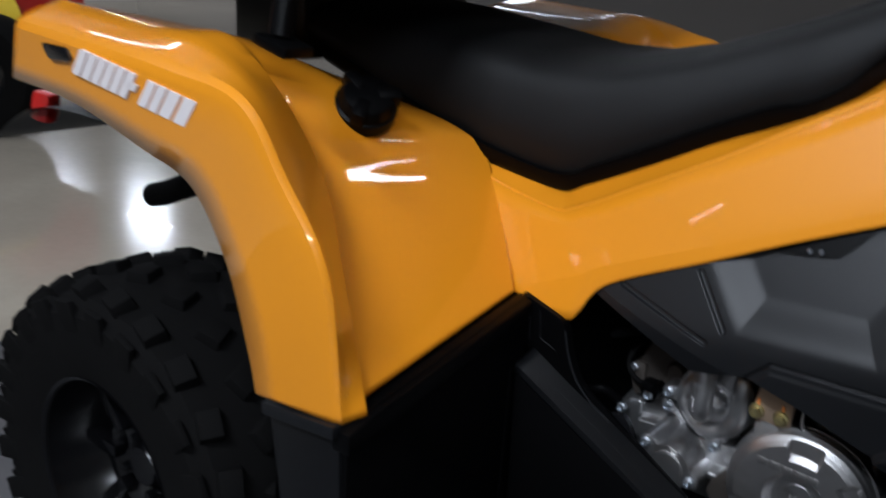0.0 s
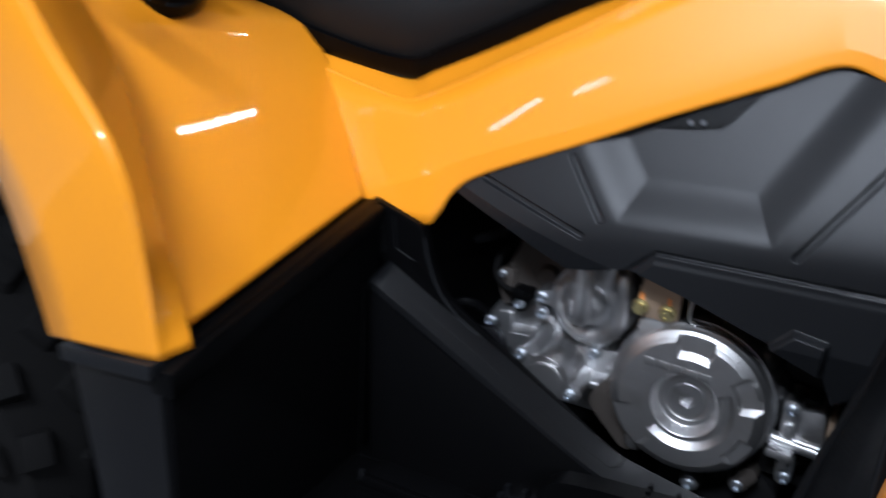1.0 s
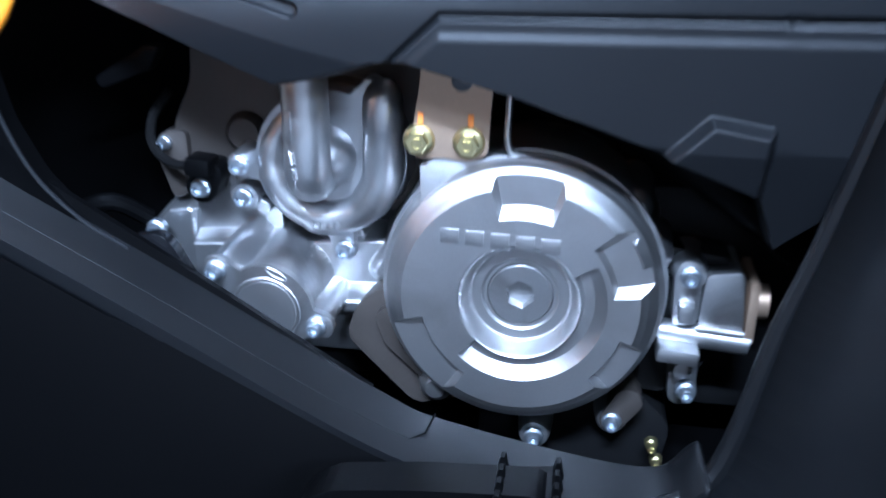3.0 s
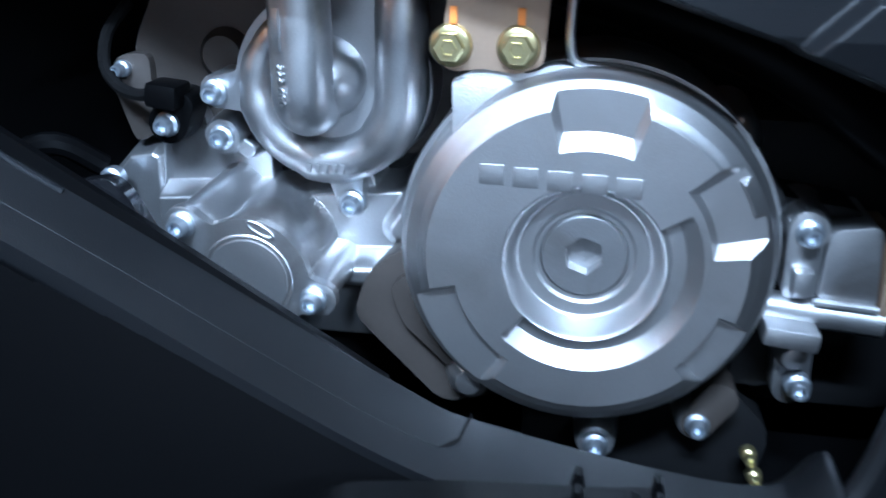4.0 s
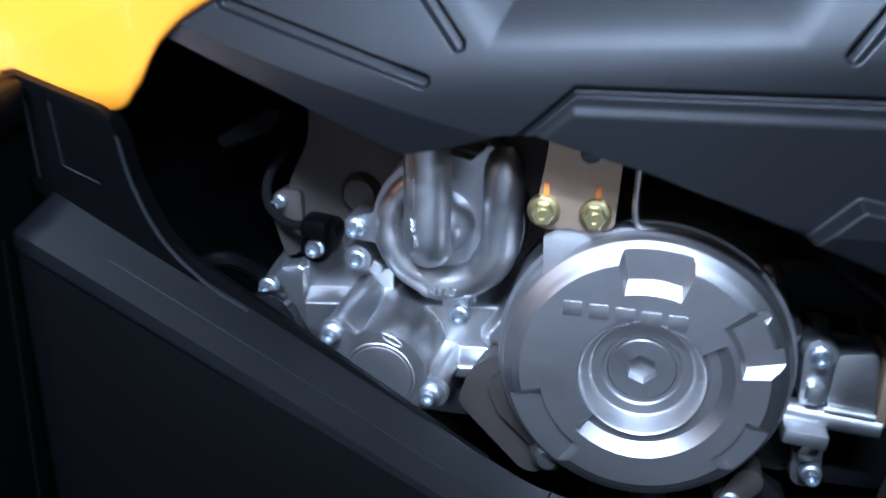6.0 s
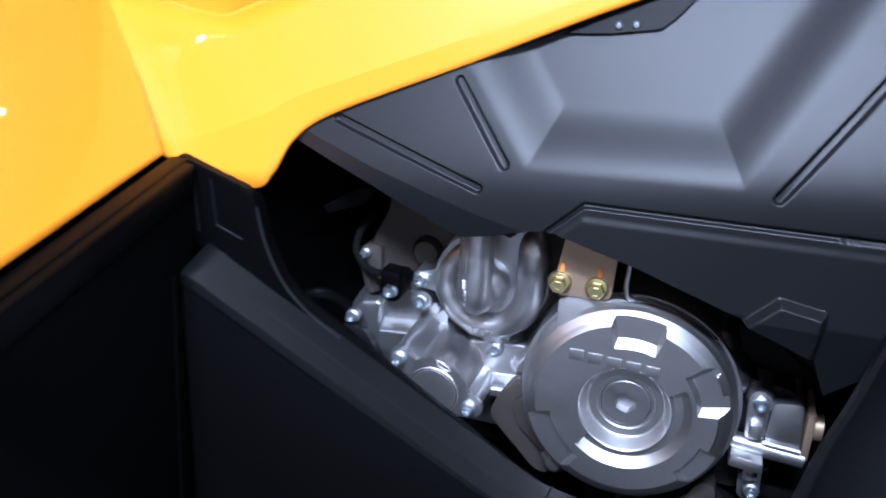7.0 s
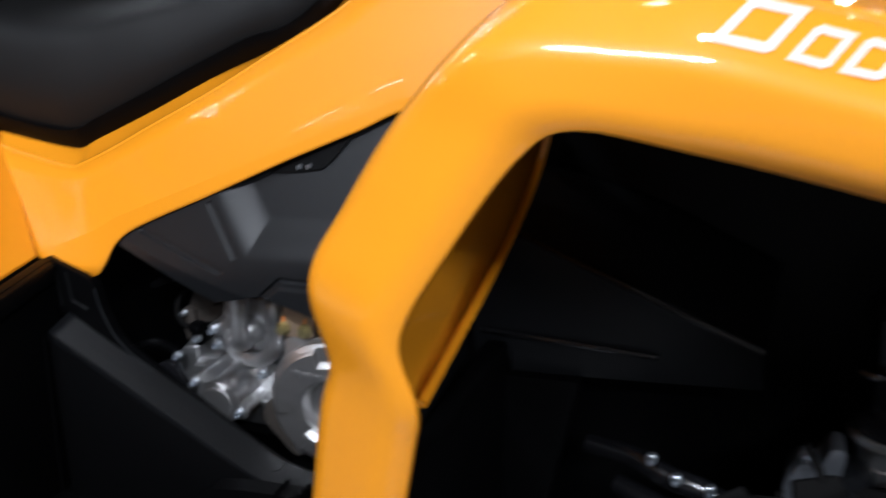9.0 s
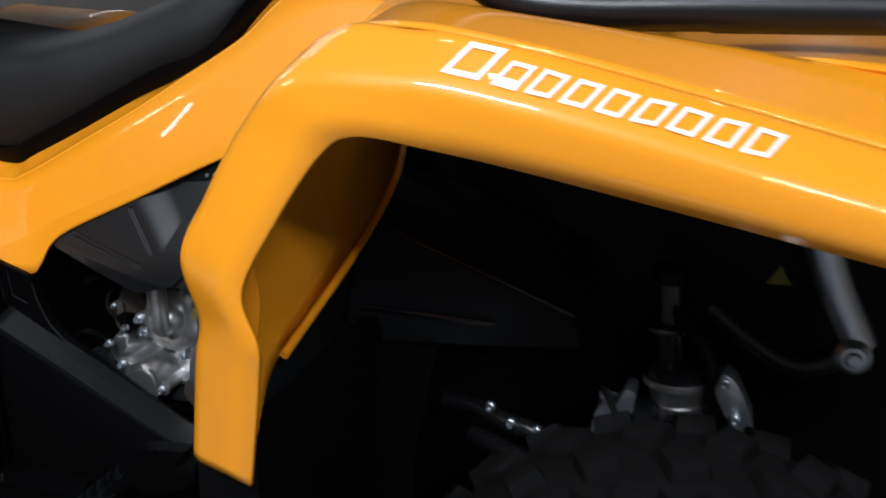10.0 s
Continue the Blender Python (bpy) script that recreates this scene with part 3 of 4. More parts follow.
# Lighter tube stands in for the highlight along the web's curved edge.
part("web_light_edge", tube([(0.5345, -0.2395, 0.602), (0.5415, -0.2395, 0.574), (0.5565, -0.2395, 0.544), (0.5800, -0.2385, 0.520), (0.605, -0.2375, 0.505)], 0.0014, 8, 24), PANEL, shield)
for pts in ([(0.496, -0.2405, 0.619), (0.500, -0.2405, 0.583), (0.522, -0.2405, 0.574)], [(0.481, -0.2405, 0.618), (0.484, -0.2405, 0.575)]):
    part("web_seam", tube(pts, 0.0008, 6), GUARD, shield)

g0 = [(0.895, -0.262, 0.380), (0.935, -0.250, 0.405), (0.960, -0.238, 0.490), (0.974, -0.236, 0.537), (0.998, -0.234, 0.634), (1.030, -0.225, 0.760), (1.06, -0.20, 0.85)]
g1 = [(0.97, -0.30, 0.335), (0.985, -0.30, 0.40), (0.995, -0.29, 0.490), (1.00, -0.285, 0.537), (1.018, -0.28, 0.640), (1.045, -0.27, 0.765), (1.075, -0.25, 0.86)]
g2 = [(1.010, -0.44, 0.330), (1.018, -0.44, 0.41), (1.022, -0.44, 0.50), (1.024, -0.44, 0.55), (1.030, -0.44, 0.66), (1.050, -0.43, 0.79), (1.085, -0.42, 0.88)]
g3 = [(1.004, -0.54, 0.330), (1.003, -0.54, 0.43), (1.000, -0.54, 0.52), (0.999, -0.54, 0.58), (1.000, -0.54, 0.69), (1.004, -0.54, 0.79), (1.05, -0.54, 0.87)]
thicken(part("front_footwell_guard", loft([g0, g1, g2, g3], 40), PANEL, atv, "black plastic guard ahead of the foot well"), 0.004, 0.0)
part("guard_edge", tube([Vector(p) + Vector((0.004, -0.004, 0)) for p in spline(g0, 40)], 0.0065, 10), GUARD, atv)
part("footwell_bulkhead", box((1.045, -0.36, 0.45), (0.02, 0.36, 0.34), 0.004), PLASTIC, atv)
part("guard_foot", prism([(1.008, 0.604), (1.068, 0.602), (1.075, 0.30), (1.0, 0.30)], -0.592, -0.565, 0.004), PLASTIC, atv)

# foot well floor with ribs and grip teeth
well = part("footwell_floor", prism([(0.44, -0.60), (1.04, -0.60), (1.04, -0.24), (0.44, -0.24)], 0.315, 0.335, 0.003, axis="z"), PLASTIC, atv, "black plastic foot well floor with grip ribs")
for x0, x1, y0, y1 in ((0.512, 0.628, -0.312, -0.266), (0.512, 0.630, -0.425, -0.345), (0.512, 0.630, -0.545, -0.450), (0.74, 0.96, -0.545, -0.300)):
    part("tread_pad", prism([(x0, y0), (x1 + 0.010, y0), (x1 - 0.012, y1), (x0 + 0.006, y1)], 0.333, 0.340, 0.0018, axis="z"), PLASTIC, well)
for y in (-0.327, -0.437):
    part("rib", box((0.592, y, 0.341), (0.162, 0.006, 0.012), 0.002), PLASTIC, well)
    part("peg", lathe([(0, 0.014), (0.0022, 0.0135), (0.003, 0.011), (0.0035, 0.0)], (0.517, y, 0.341), (0, 0, 1), 12), GUARD, well)
for pts in ([(0.484, -0.283, 0.337), (0.92, -0.283, 0.337)], [(0.484, -0.283, 0.337), (0.484, -0.575, 0.337)], [(0.4835, -0.2815, 0.337), (0.4815, -0.274, 0.548)]):
    part("seam", tube(pts, 0.0012, 8), PLASTIC, well)
bar = part("foot_rest", box((0.685, -0.41, 0.345), (0.030, 0.28, 0.018), 0.003), GLOSSBLACK, well, "black serrated metal foot rest")
for k in range(14):
    for dx in (-0.128, -0.108):
        part("tooth", prism([(0.795 + dx, 0.352), (0.805 + dx, 0.352), (0.802 + dx, 0.366), (0.798 + dx, 0.366)], -0.545 + 0.02 * k, -0.536 + 0.02 * k), SATINBLACK, bar)

# brake pedal
pedal = part("brake_pedal", prism(rounded([(0.728, 0.418), (0.745, 0.436), (0.79, 0.442), (0.850, 0.446), (0.856, 0.432), (0.852, 0.408), (0.80, 0.386), (0.768, 0.372), (0.742, 0.384)], 0.012, 4), -0.345, -0.322, 0.005), PLASTIC, atv, "black foot brake pedal with a toothed pad")
part("pad", box((0.842, -0.345, 0.432), (0.030, 0.060, 0.020), 0.003, (0, -8, 0)), PLASTIC, pedal)
for k in range(6):
    for dx in (-0.014, 0.012):
        part("tooth", prism([(0.840 + dx, 0.440), (0.846 + dx, 0.440), (0.844 + dx, 0.449), (0.842 + dx, 0.449)], -0.372 + 0.010 * k, -0.367 + 0.010 * k), PLASTIC, pedal)
part("pivot_arm", tube([(0.76, -0.33, 0.395), (0.70, -0.32, 0.36), (0.66, -0.30, 0.345)], 0.010, 10, 8), PLASTIC, pedal)

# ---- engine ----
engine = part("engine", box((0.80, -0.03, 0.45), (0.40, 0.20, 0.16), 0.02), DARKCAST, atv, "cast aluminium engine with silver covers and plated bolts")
CX, CY, CZ, CR = 0.826, -0.212, 0.478, 0.0815


def ramp(v, a, b):
    return max(0.0, min(1.0, (v - a) / (b - a)))


def pocket(r, a, r0, r1, a0, a1, soft_r=0.03, soft_a=2.0):
    """1 inside a ring sector of radii in parts of the cover's and angles in degrees, 0 outside, with straight sloping sides."""
    mid = 0.5 * (a0 + a1)
    a = (a - mid + 180) % 360 - 180 + mid
    return min(ramp(r, r0, r0 + soft_r), 1 - ramp(r, r1 - soft_r, r1), ramp(a, a0, a0 + soft_a), 1 - ramp(a, a1 - soft_a, a1))


def cover_height(r, a):
    """Depth of the round cover's face: chamfered rim, cut pockets with one tooth, stepped ring and central well."""
    rim = 0.0068 * ramp(r, 0.825, 0.985) + 0.0022 * ramp(r, 0.895, 0.985) + 0.0045 * ramp(r, 0.965, 1.0) - 0.0008 * math.exp(-((r - 0.825) / 0.025) ** 2)
    cut = 0.0050 * pocket(r, a, 0.620, 1.4, 70.5, 105, 0.085, 3.0)
    tooth = pocket(r, a, 0.885, 1.4, 19.5, 33.5, 0.02, 3.0)
    cut = max(cut, 0.0062 * pocket(r, a, 0.655, 1.4, 7, 41.5, 0.035, 5.0) * (1 - tooth))
    cut = max(cut, 0.0060 * pocket(r, a, 0.755, 1.4, -47, -18, 0.022, 3.0))
    cut = max(cut, 0.0060 * pocket(r, a, 0.700, 1.4, 193.5, 238, 0.022, 3.0))
    h = max(rim, cut)
    h = max(h, 0.0060 * (1 - ramp(r, 0.530, 0.615)) * ramp(r, 0.435, 0.455) * pocket(1, a, 0, 2, -134, 31, 0.01, 4))
    well = 0.0122 * (1 - ease(r, 0.345, 0.437)) + 0.0009 * (1 - ramp(r, 0.262, 0.280))
    return -max(h, well) - 0.0016 * (1 - ramp(r, 0.232, 0.240))


na, radii = 720, np.concatenate([np.linspace(0.20, 0.66, 92), np.linspace(0.664, 1.0, 80)])
verts = []
for r in radii:
    for k in range(na):
        ang = 2 * math.pi * k / na
        verts.append((CX + CR * r * math.cos(ang), CY - cover_height(r, math.degrees(ang)), CZ + CR * r * math.sin(ang)))
for r, y in ((1.008, CY + 0.015), (1.012, CY + 0.030), (1.015, CY + 0.038), (1.015, CY + 0.05)):
    for k in range(na):
        ang = 2 * math.pi * k / na
        verts.append((CX + CR * r * math.cos(ang), y, CZ + CR * r * math.sin(ang)))
rings = len(radii) + 4
cover = sheet("clutch_cover", verts, [(a * na + b, a * na + (b + 1) % na, (a + 1) * na + (b + 1) % na, (a + 1) * na + b) for a in range(rings - 1) for b in range(na)], COVER, engine,
              "round satin silver engine cover with stepped pockets", 28)
verts, na = [], 72
PY = CY + 0.0118
for kind in range(6):
    for k in range(na):
        ang = 2 * math.pi * k / na
        flat = ((math.degrees(ang) + 20) % 60) - 30
        hexr = 0.0078 / math.cos(radians(flat))
        r, y = ((0.0185, PY + 0.008), (0.0185, PY + 0.0006), (0.0179, PY), (hexr, PY), (hexr * 0.97, PY + 0.0075), (0.0005, PY + 0.0080))[kind]
        verts.append((CX + r * math.cos(ang), y, CZ + r * math.sin(ang)))
sheet("centre_plug", verts, [(a * na + b, a * na + (b + 1) % na, (a + 1) * na + (b + 1) % na, (a + 1) * na + b) for a in range(5) for b in range(na)], CAST, engine, "aluminium plug with a hexagon socket", 25)
for k in range(5):
    part("cast_bar", box((0.7855 + 0.0142 * k, CY, 0.5165 - 0.0007 * k), (0.0105, 0.0010, 0.0085), 0.0003), COVER, engine, "raised cast lettering bar")

# casting behind the round cover
part("cover_flange", prism([(CX + 0.0850 * math.cos(a), CZ + 0.0840 * math.sin(a)) for a in np.linspace(0, 2 * math.pi, 72)[:-1]], -0.185, -0.12, 0.002), CAST, engine)
part("casting_tab", prism(rounded([(0.768, 0.515), (0.766, 0.553), (0.774, 0.5565), (0.779, 0.5605), (0.785, 0.5570), (0.800, 0.5565), (0.8055, 0.5595), (0.811, 0.5605), (0.818, 0.5595), (0.835, 0.556), (0.835, 0.53)], 0.002, 3), -0.2012, -0.15, 0.0012, lean=lambda p: 0.22 * (p[2] - 0.540)), CAST, engine)
part("casting_rim", tube([(0.8150, -0.190, 0.612), (0.8145, -0.192, 0.585), (0.8145, -0.194, 0.568), (0.819, -0.194, 0.5605), (0.835, -0.192, 0.5585), (0.852, -0.190, 0.5545), (0.868, -0.188, 0.5470), (0.884, -0.187, 0.5360)], 0.0022, 10, 40), CAST, engine)
for x, y, z, r, h in ((0.8885, -0.176, 0.526, 0.0115, 0.010), (0.9035, -0.176, 0.496, 0.0105, 0.012), (0.893, -0.168, 0.510, 0.012, 0.008)):
    part("casting_boss", lathe([(0, h), (r * 0.55, h * 0.95), (r * 0.85, h * 0.65), (r, 0.0), (r * 1.2, -0.05)], (x, y + h, z), n=24), CAST, engine)
for x, z, r in ((0.775, 0.405, 0.012),):
    part("casting_boss", lathe([(0, 0.012), (r * 0.5, 0.011), (r * 0.85, 0.006), (r * 1.1, -0.004), (r * 1.3, -0.04)], (x, -0.182, z), n=24), CAST, engine)
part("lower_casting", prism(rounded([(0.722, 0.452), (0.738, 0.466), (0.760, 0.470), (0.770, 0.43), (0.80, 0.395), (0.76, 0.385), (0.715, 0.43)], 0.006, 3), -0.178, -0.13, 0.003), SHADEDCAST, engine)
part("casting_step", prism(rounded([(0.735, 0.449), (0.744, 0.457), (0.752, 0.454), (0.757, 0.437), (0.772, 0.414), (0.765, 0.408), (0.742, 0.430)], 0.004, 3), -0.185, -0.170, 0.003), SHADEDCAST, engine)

# left crankcase with cylinder
gx, gz = np.meshgrid(np.arange(0.556, 0.772, 0.0006), np.arange(0.388, 0.600, 0.0006), indexing="ij")


def disc_depth(x, z, r):
    return r - np.hypot(gx - x, gz - z)


def bar_depth(x0, z0, x1, z1, r):
    u = np.clip(((gx - x0) * (x1 - x0) + (gz - z0) * (z1 - z0)) / ((x1 - x0) ** 2 + (z1 - z0) ** 2), 0, 1)
    return r - np.hypot(gx - x0 - u * (x1 - x0), gz - z0 - u * (z1 - z0))


def corner_depth(pts):
    """Depth inside a convex outline given clockwise."""
    out = np.full_like(gx, 9.0)
    for (x0, z0), (x1, z1) in zip(pts, pts[1:] + pts[:1]):
        out = np.minimum(out, ((gx - x0) * (z1 - z0) - (gz - z0) * (x1 - x0)) / math.hypot(x1 - x0, z1 - z0))
    return out


BACK = 0.06
reach = np.full_like(gx, BACK)
for depth, top, soft in ((corner_depth([(0.560, 0.43), (0.562, 0.484), (0.580, 0.503), (0.600, 0.507), (0.612, 0.500), (0.612, 0.40)]), 0.142, 0.012),
                         (corner_depth([(0.598, 0.45), (0.600, 0.508), (0.622, 0.516), (0.650, 0.516), (0.668, 0.500), (0.668, 0.45)]), 0.140, 0.005),
                         (corner_depth([(0.600, 0.40), (0.598, 0.478), (0.602, 0.486), (0.650, 0.490), (0.770, 0.50), (0.775, 0.40)]), 0.158, 0.010),
                         (bar_depth(0.6435, 0.5105, 0.655, 0.503, 0.0085), 0.151, 0.005),
                         (disc_depth(0.703, 0.540, 0.0500), 0.151, 0.004), (bar_depth(0.703, 0.540, 0.713, 0.4845, 0.0135), 0.1535, 0.005),
                         (bar_depth(0.646, 0.5355, 0.69, 0.5355, 0.011), 0.151, 0.004),
                         (disc_depth(0.675, 0.460, 0.0292), 0.206, 0.0045), (bar_depth(0.6455, 0.4845, 0.675, 0.460, 0.0096), 0.206, 0.0035), (bar_depth(0.706, 0.4525, 0.675, 0.460, 0.0096), 0.206, 0.0035),
                         (bar_depth(0.712, 0.448, 0.775, 0.452, 0.020), 0.174, 0.018), (bar_depth(0.735, 0.47, 0.775, 0.53, 0.022), 0.164, 0.020)):
    t = np.clip(depth / soft, 0, 1)
    h = BACK + (top - BACK) * (1 - (1 - t) ** 2.2)
    blend = np.clip(1 - np.abs(reach - h) / 0.006, 0, 1)
    reach = np.maximum(reach, h) + 0.0015 * blend * blend * (np.minimum(reach, h) > BACK + 0.004)
na, nb = gx.shape
index = lambda a, b: a * nb + b
high_up = reach > BACK + 0.002
faces = [(index(a, b), index(a, b + 1), index(a + 1, b + 1), index(a + 1, b)) for a in range(na - 1) for b in range(nb - 1) if high_up[a:a + 2, b:b + 2].any()]
sheet("crankcase", np.stack([gx, -reach, gz], -1).reshape(-1, 3).tolist(), faces, CAST, engine, "cast aluminium crankcase with moulded bosses", 70)
# Cylinder, plug and lug get their shade from this brown colour.
part("cylinder", prism(rounded([(0.586, 0.505), (0.590, 0.552), (0.604, 0.58), (0.608, 0.66), (0.76, 0.66), (0.76, 0.50)], 0.008, 3), -0.132, 0.05, 0.004), SHADEDCAST, engine, "cast cylinder, coloured dark brown for the shade on it")
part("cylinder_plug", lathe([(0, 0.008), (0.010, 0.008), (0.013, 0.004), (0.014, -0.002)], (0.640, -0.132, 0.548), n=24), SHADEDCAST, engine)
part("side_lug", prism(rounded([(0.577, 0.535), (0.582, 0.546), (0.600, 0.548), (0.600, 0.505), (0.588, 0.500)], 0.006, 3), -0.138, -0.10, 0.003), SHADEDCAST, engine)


def disc_hull(discs, n=40):
    """The outline round a few discs (x, z, radius), convex."""
    pts = [(x + r * math.cos(2 * math.pi * k / n), z + r * math.sin(2 * math.pi * k / n)) for x, z, r in discs for k in range(n)]
    pts = sorted(set(pts))
    hull = []
    for seq in (pts, pts[::-1]):
        lower = []
        for p in seq:
            while len(lower) >= 2 and (lower[-1][0] - lower[-2][0]) * (p[1] - lower[-2][1]) - (lower[-1][1] - lower[-2][1]) * (p[0] - lower[-2][0]) <= 0:
                lower.pop()
            lower.append(p)
        hull += lower[:-1]
    return hull


def arc_outline(x, z, r, ears, n=96):
    """A disc with rounded ears (angle in degrees, distance, radius) blended on."""
    out = []
    for k in range(n):
        a = 2 * math.pi * k / n
        best = r
        for deg, dist, er in ears:
            d = a - radians(deg)
            s = dist * math.sin(d)
            if abs(s) < er and math.cos(d) > 0:
                best = max(best, dist * math.cos(d) + math.sqrt(er * er - s * s))
        out.append((x + best * math.cos(a), z + best * math.sin(a)))
    return out


filter_ears = [(140, 0.0385, 0.0085), (-13, 0.0340, 0.0085)]
filter_cap = part("filter_cap", prism(arc_outline(0.675, 0.460, 0.0290, filter_ears), -0.2125, -0.2065, 0.0015), CAST, engine, "round aluminium filter cap held by two bolts")
part("cap_dome", lathe([(0, 0.0006), (0.0188, 0.0006), (0.0192, 0.0), (0.0194, -0.003), (0.0204, -0.003), (0.0206, 0.0), (0.0212, 0.0006), (0.0218, 0.0002)], (0.675, -0.2125, 0.460), n=48), COVER, filter_cap)
part("cap_mark", tube([(0.6825 + 0.006 * math.cos(u) + 0.0, -0.2128, 0.4845 - 0.0028 * (0.6825 - 0.6825 + 0.006 * math.cos(u)) / 0.006 + 0.0022 * math.sin(u)) for u in np.linspace(0, 2 * math.pi, 20)], 0.0007, 6), COVER, filter_cap)

# water pump
pump_ears = [(-81, 0.0560, 0.0085), (184, 0.0560, 0.0085), (60, 0.052, 0.008)]
pump = part("pump_flange", prism(arc_outline(0.703, 0.540, 0.0455, pump_ears, 120), -0.1665, -0.150, 0.0015), CAST, engine, "cast aluminium water pump housing")
volute = [(0.703 + 0.0345 * math.cos(a), -0.168, 0.540 + 0.0345 * math.sin(a)) for a in np.linspace(radians(128), radians(360), 30)]
arm = [(0.7382, -0.169, 0.552), (0.7388, -0.171, 0.564), (0.7390, -0.172, 0.576), (0.7390, -0.172, 0.584), (0.7389, -0.1715, 0.590), (0.7388, -0.171, 0.594)]
part("volute", tube(volute + arm, [0.0072] * 4 + [0.0082] * 4 + [0.0095] * 8 + [0.0110] * 8 + [0.0122] * 9 + [0.0116, 0.0094, 0.0050], 24), CAST, engine)
part("pump_dome", lathe([(0, 0.0215), (0.006, 0.021), (0.0115, 0.0185), (0.0160, 0.0130), (0.0188, 0.0060), (0.0198, 0.0), (0.0235, -0.0015)], (0.7015, -0.1665, 0.5450), n=48), CAST, engine)
part("inlet_pipe", tube([(0.6975, -0.170, 0.5345), (0.6975, -0.182, 0.5345), (0.6976, -0.1885, 0.5400), (0.6978, -0.190, 0.552), (0.6978, -0.190, 0.566), (0.6976, -0.190, 0.580), (0.6974, -0.190, 0.592), (0.6974, -0.189, 0.604)], 0.0137, 28, 44), CAST, engine)
part("hose", tube([(0.6974, -0.1895, 0.600), (0.6974, -0.187, 0.610), (0.695, -0.165, 0.625), (0.70, -0.08, 0.635)], 0.0154, 18, 16), RUBBER, engine, "black rubber coolant hose")


def words(text, size, m, mat, parent, depth=0.0004):
    curve = bpy.data.curves.new("lettering", "FONT")
    curve.body, curve.size, curve.extrude, curve.align_x = text, size, depth, "CENTER"
    tmp = bpy.data.objects.new("lettering", curve)
    scene.collection.objects.link(tmp)
    mesh = bpy.data.meshes.new_from_object(tmp.evaluated_get(bpy.context.evaluated_depsgraph_get()))
    bpy.data.objects.remove(tmp)
    mesh.materials.append(mat)
    mesh.transform(m)
    ob = new("lettering", mesh)
    ob.parent = parent
    ob["label"] = "raised cast lettering"
    return ob


words("222 680", 0.0055, Matrix.Translation((0.6908, -0.2022, 0.5475)) @ pose(0, 0, 0, 90, 0, 0) @ pose(0, 0, 0, 0, 0, -90) @ pose(0, 0, 0, 27, 0, 0), CAST, engine, 0.0006)
part("cast_bar", box((0.6908, -0.2022, 0.571), (0.0045, 0.0012, 0.018), 0.0004, (0, 0, -27)), CAST, engine, "raised cast lettering bar")
for k in range(5):
    part("cast_bar", box((0.6965 + 0.004 * k, -0.1823, 0.5055), (0.0026, 0.0012, 0.0046), 0.0004, (0, 10, 0)), CAST, engine, "raised cast lettering bar")


def bolt(x, y, z, r, mat, parent, way=(0, -1, 0), socket=True, label="zinc plated bolt"):
    head = part("bolt", lathe([(0, 0.0045), (r * 0.45, 0.0045), (r * 0.45, 0.0085), (r * 0.62, 0.0085), (r * 0.70, 0.0075), (r * 0.74, 0.003), (r * 1.0, 0.002), (r * 1.03, 0.0), (r * 1.0, -0.004)] if socket else
                              [(0, 0.0084), (r * 0.30, 0.0084), (r * 0.32, 0.0090), (r * 0.42, 0.0090), (r * 0.44, 0.0084), (r * 0.67, 0.0084), (r * 0.73, 0.0078)], (x, y, z), way, 18 if socket else 6), mat, parent, label)
    if not socket:
        part("washer", lathe([(0, 0.0035), (r * 0.70, 0.0035), (r * 0.95, 0.0025), (r * 1.05, 0.0), (r * 1.05, -0.002)], (x, y, z), way, 24), mat, parent, label)
        part("hexagon", lathe([(r * 0.72, 0.0078), (r * 0.74, 0.0070), (r * 0.74, 0.002)], (x, y, z), way, 6), mat, parent, label)
    return head


for x, y, z in ((0.713, -0.1665, 0.4845), (0.6465, -0.1665, 0.5355), (0.6435, -0.155, 0.5105), (0.706, -0.2125, 0.4525), (0.6455, -0.2125, 0.4845), (0.6165, -0.158, 0.5165), (0.5815, -0.155, 0.4850), (0.924, -0.176, 0.487), (0.929, -0.178, 0.412), (0.886, -0.178, 0.386), (0.838, -0.182, 0.372)):
    bolt(x, y, z, 0.0062, ZINC, engine)
bolt(0.5855, -0.139, 0.5395, 0.0043, ZINC, engine)
for x, y, z in ((0.6435, -0.155, 0.5105), (0.886, -0.178, 0.386), (0.838, -0.182, 0.372), (0.924, -0.176, 0.487)):
    part("bolt_boss", lathe([(0.0, 0.0), (0.0088, 0.0), (0.0098, -0.002), (0.0108, -0.010), (0.0125, -0.035)], (x, y + 0.0005, z), n=24), CAST, engine)

# engine mount plate with two yellow bolts
plate = part("mount_plate", prism(rounded([(0.7600, 0.560), (0.766, 0.556), (0.779, 0.558), (0.793, 0.556), (0.804, 0.560), (0.806, 0.60), (0.809, 0.66), (0.770, 0.66), (0.766, 0.60)], 0.003, 3), -0.1995, -0.1935, 0.001), STEEL, engine, "bare steel engine mount plate")
part("plate_hole", lathe([(0, 0.0002), (0.0052, 0.0002), (0.0058, 0.0)], (0.789, -0.1997, 0.601), n=20), GLOSSBLACK, engine)
for x in (0.7655, 0.7935):
    bolt(x, -0.1995, 0.567, 0.0088, BRASS, engine, socket=False, label="yellow zinc plated flange bolt")
    part("paint_mark", box((x + 0.001, -0.2003, 0.5795), (0.0032, 0.0006, 0.007), 0.0002), PAINTMARK, engine, "orange paint mark")

# sensor with its cable
sensor = part("sensor", prism(disc_hull([(0.6165, 0.5165, 0.0105), (0.6225, 0.5250, 0.0080)], 24), -0.158, -0.138, 0.002), PLASTIC, engine, "black plastic engine sensor with cable")
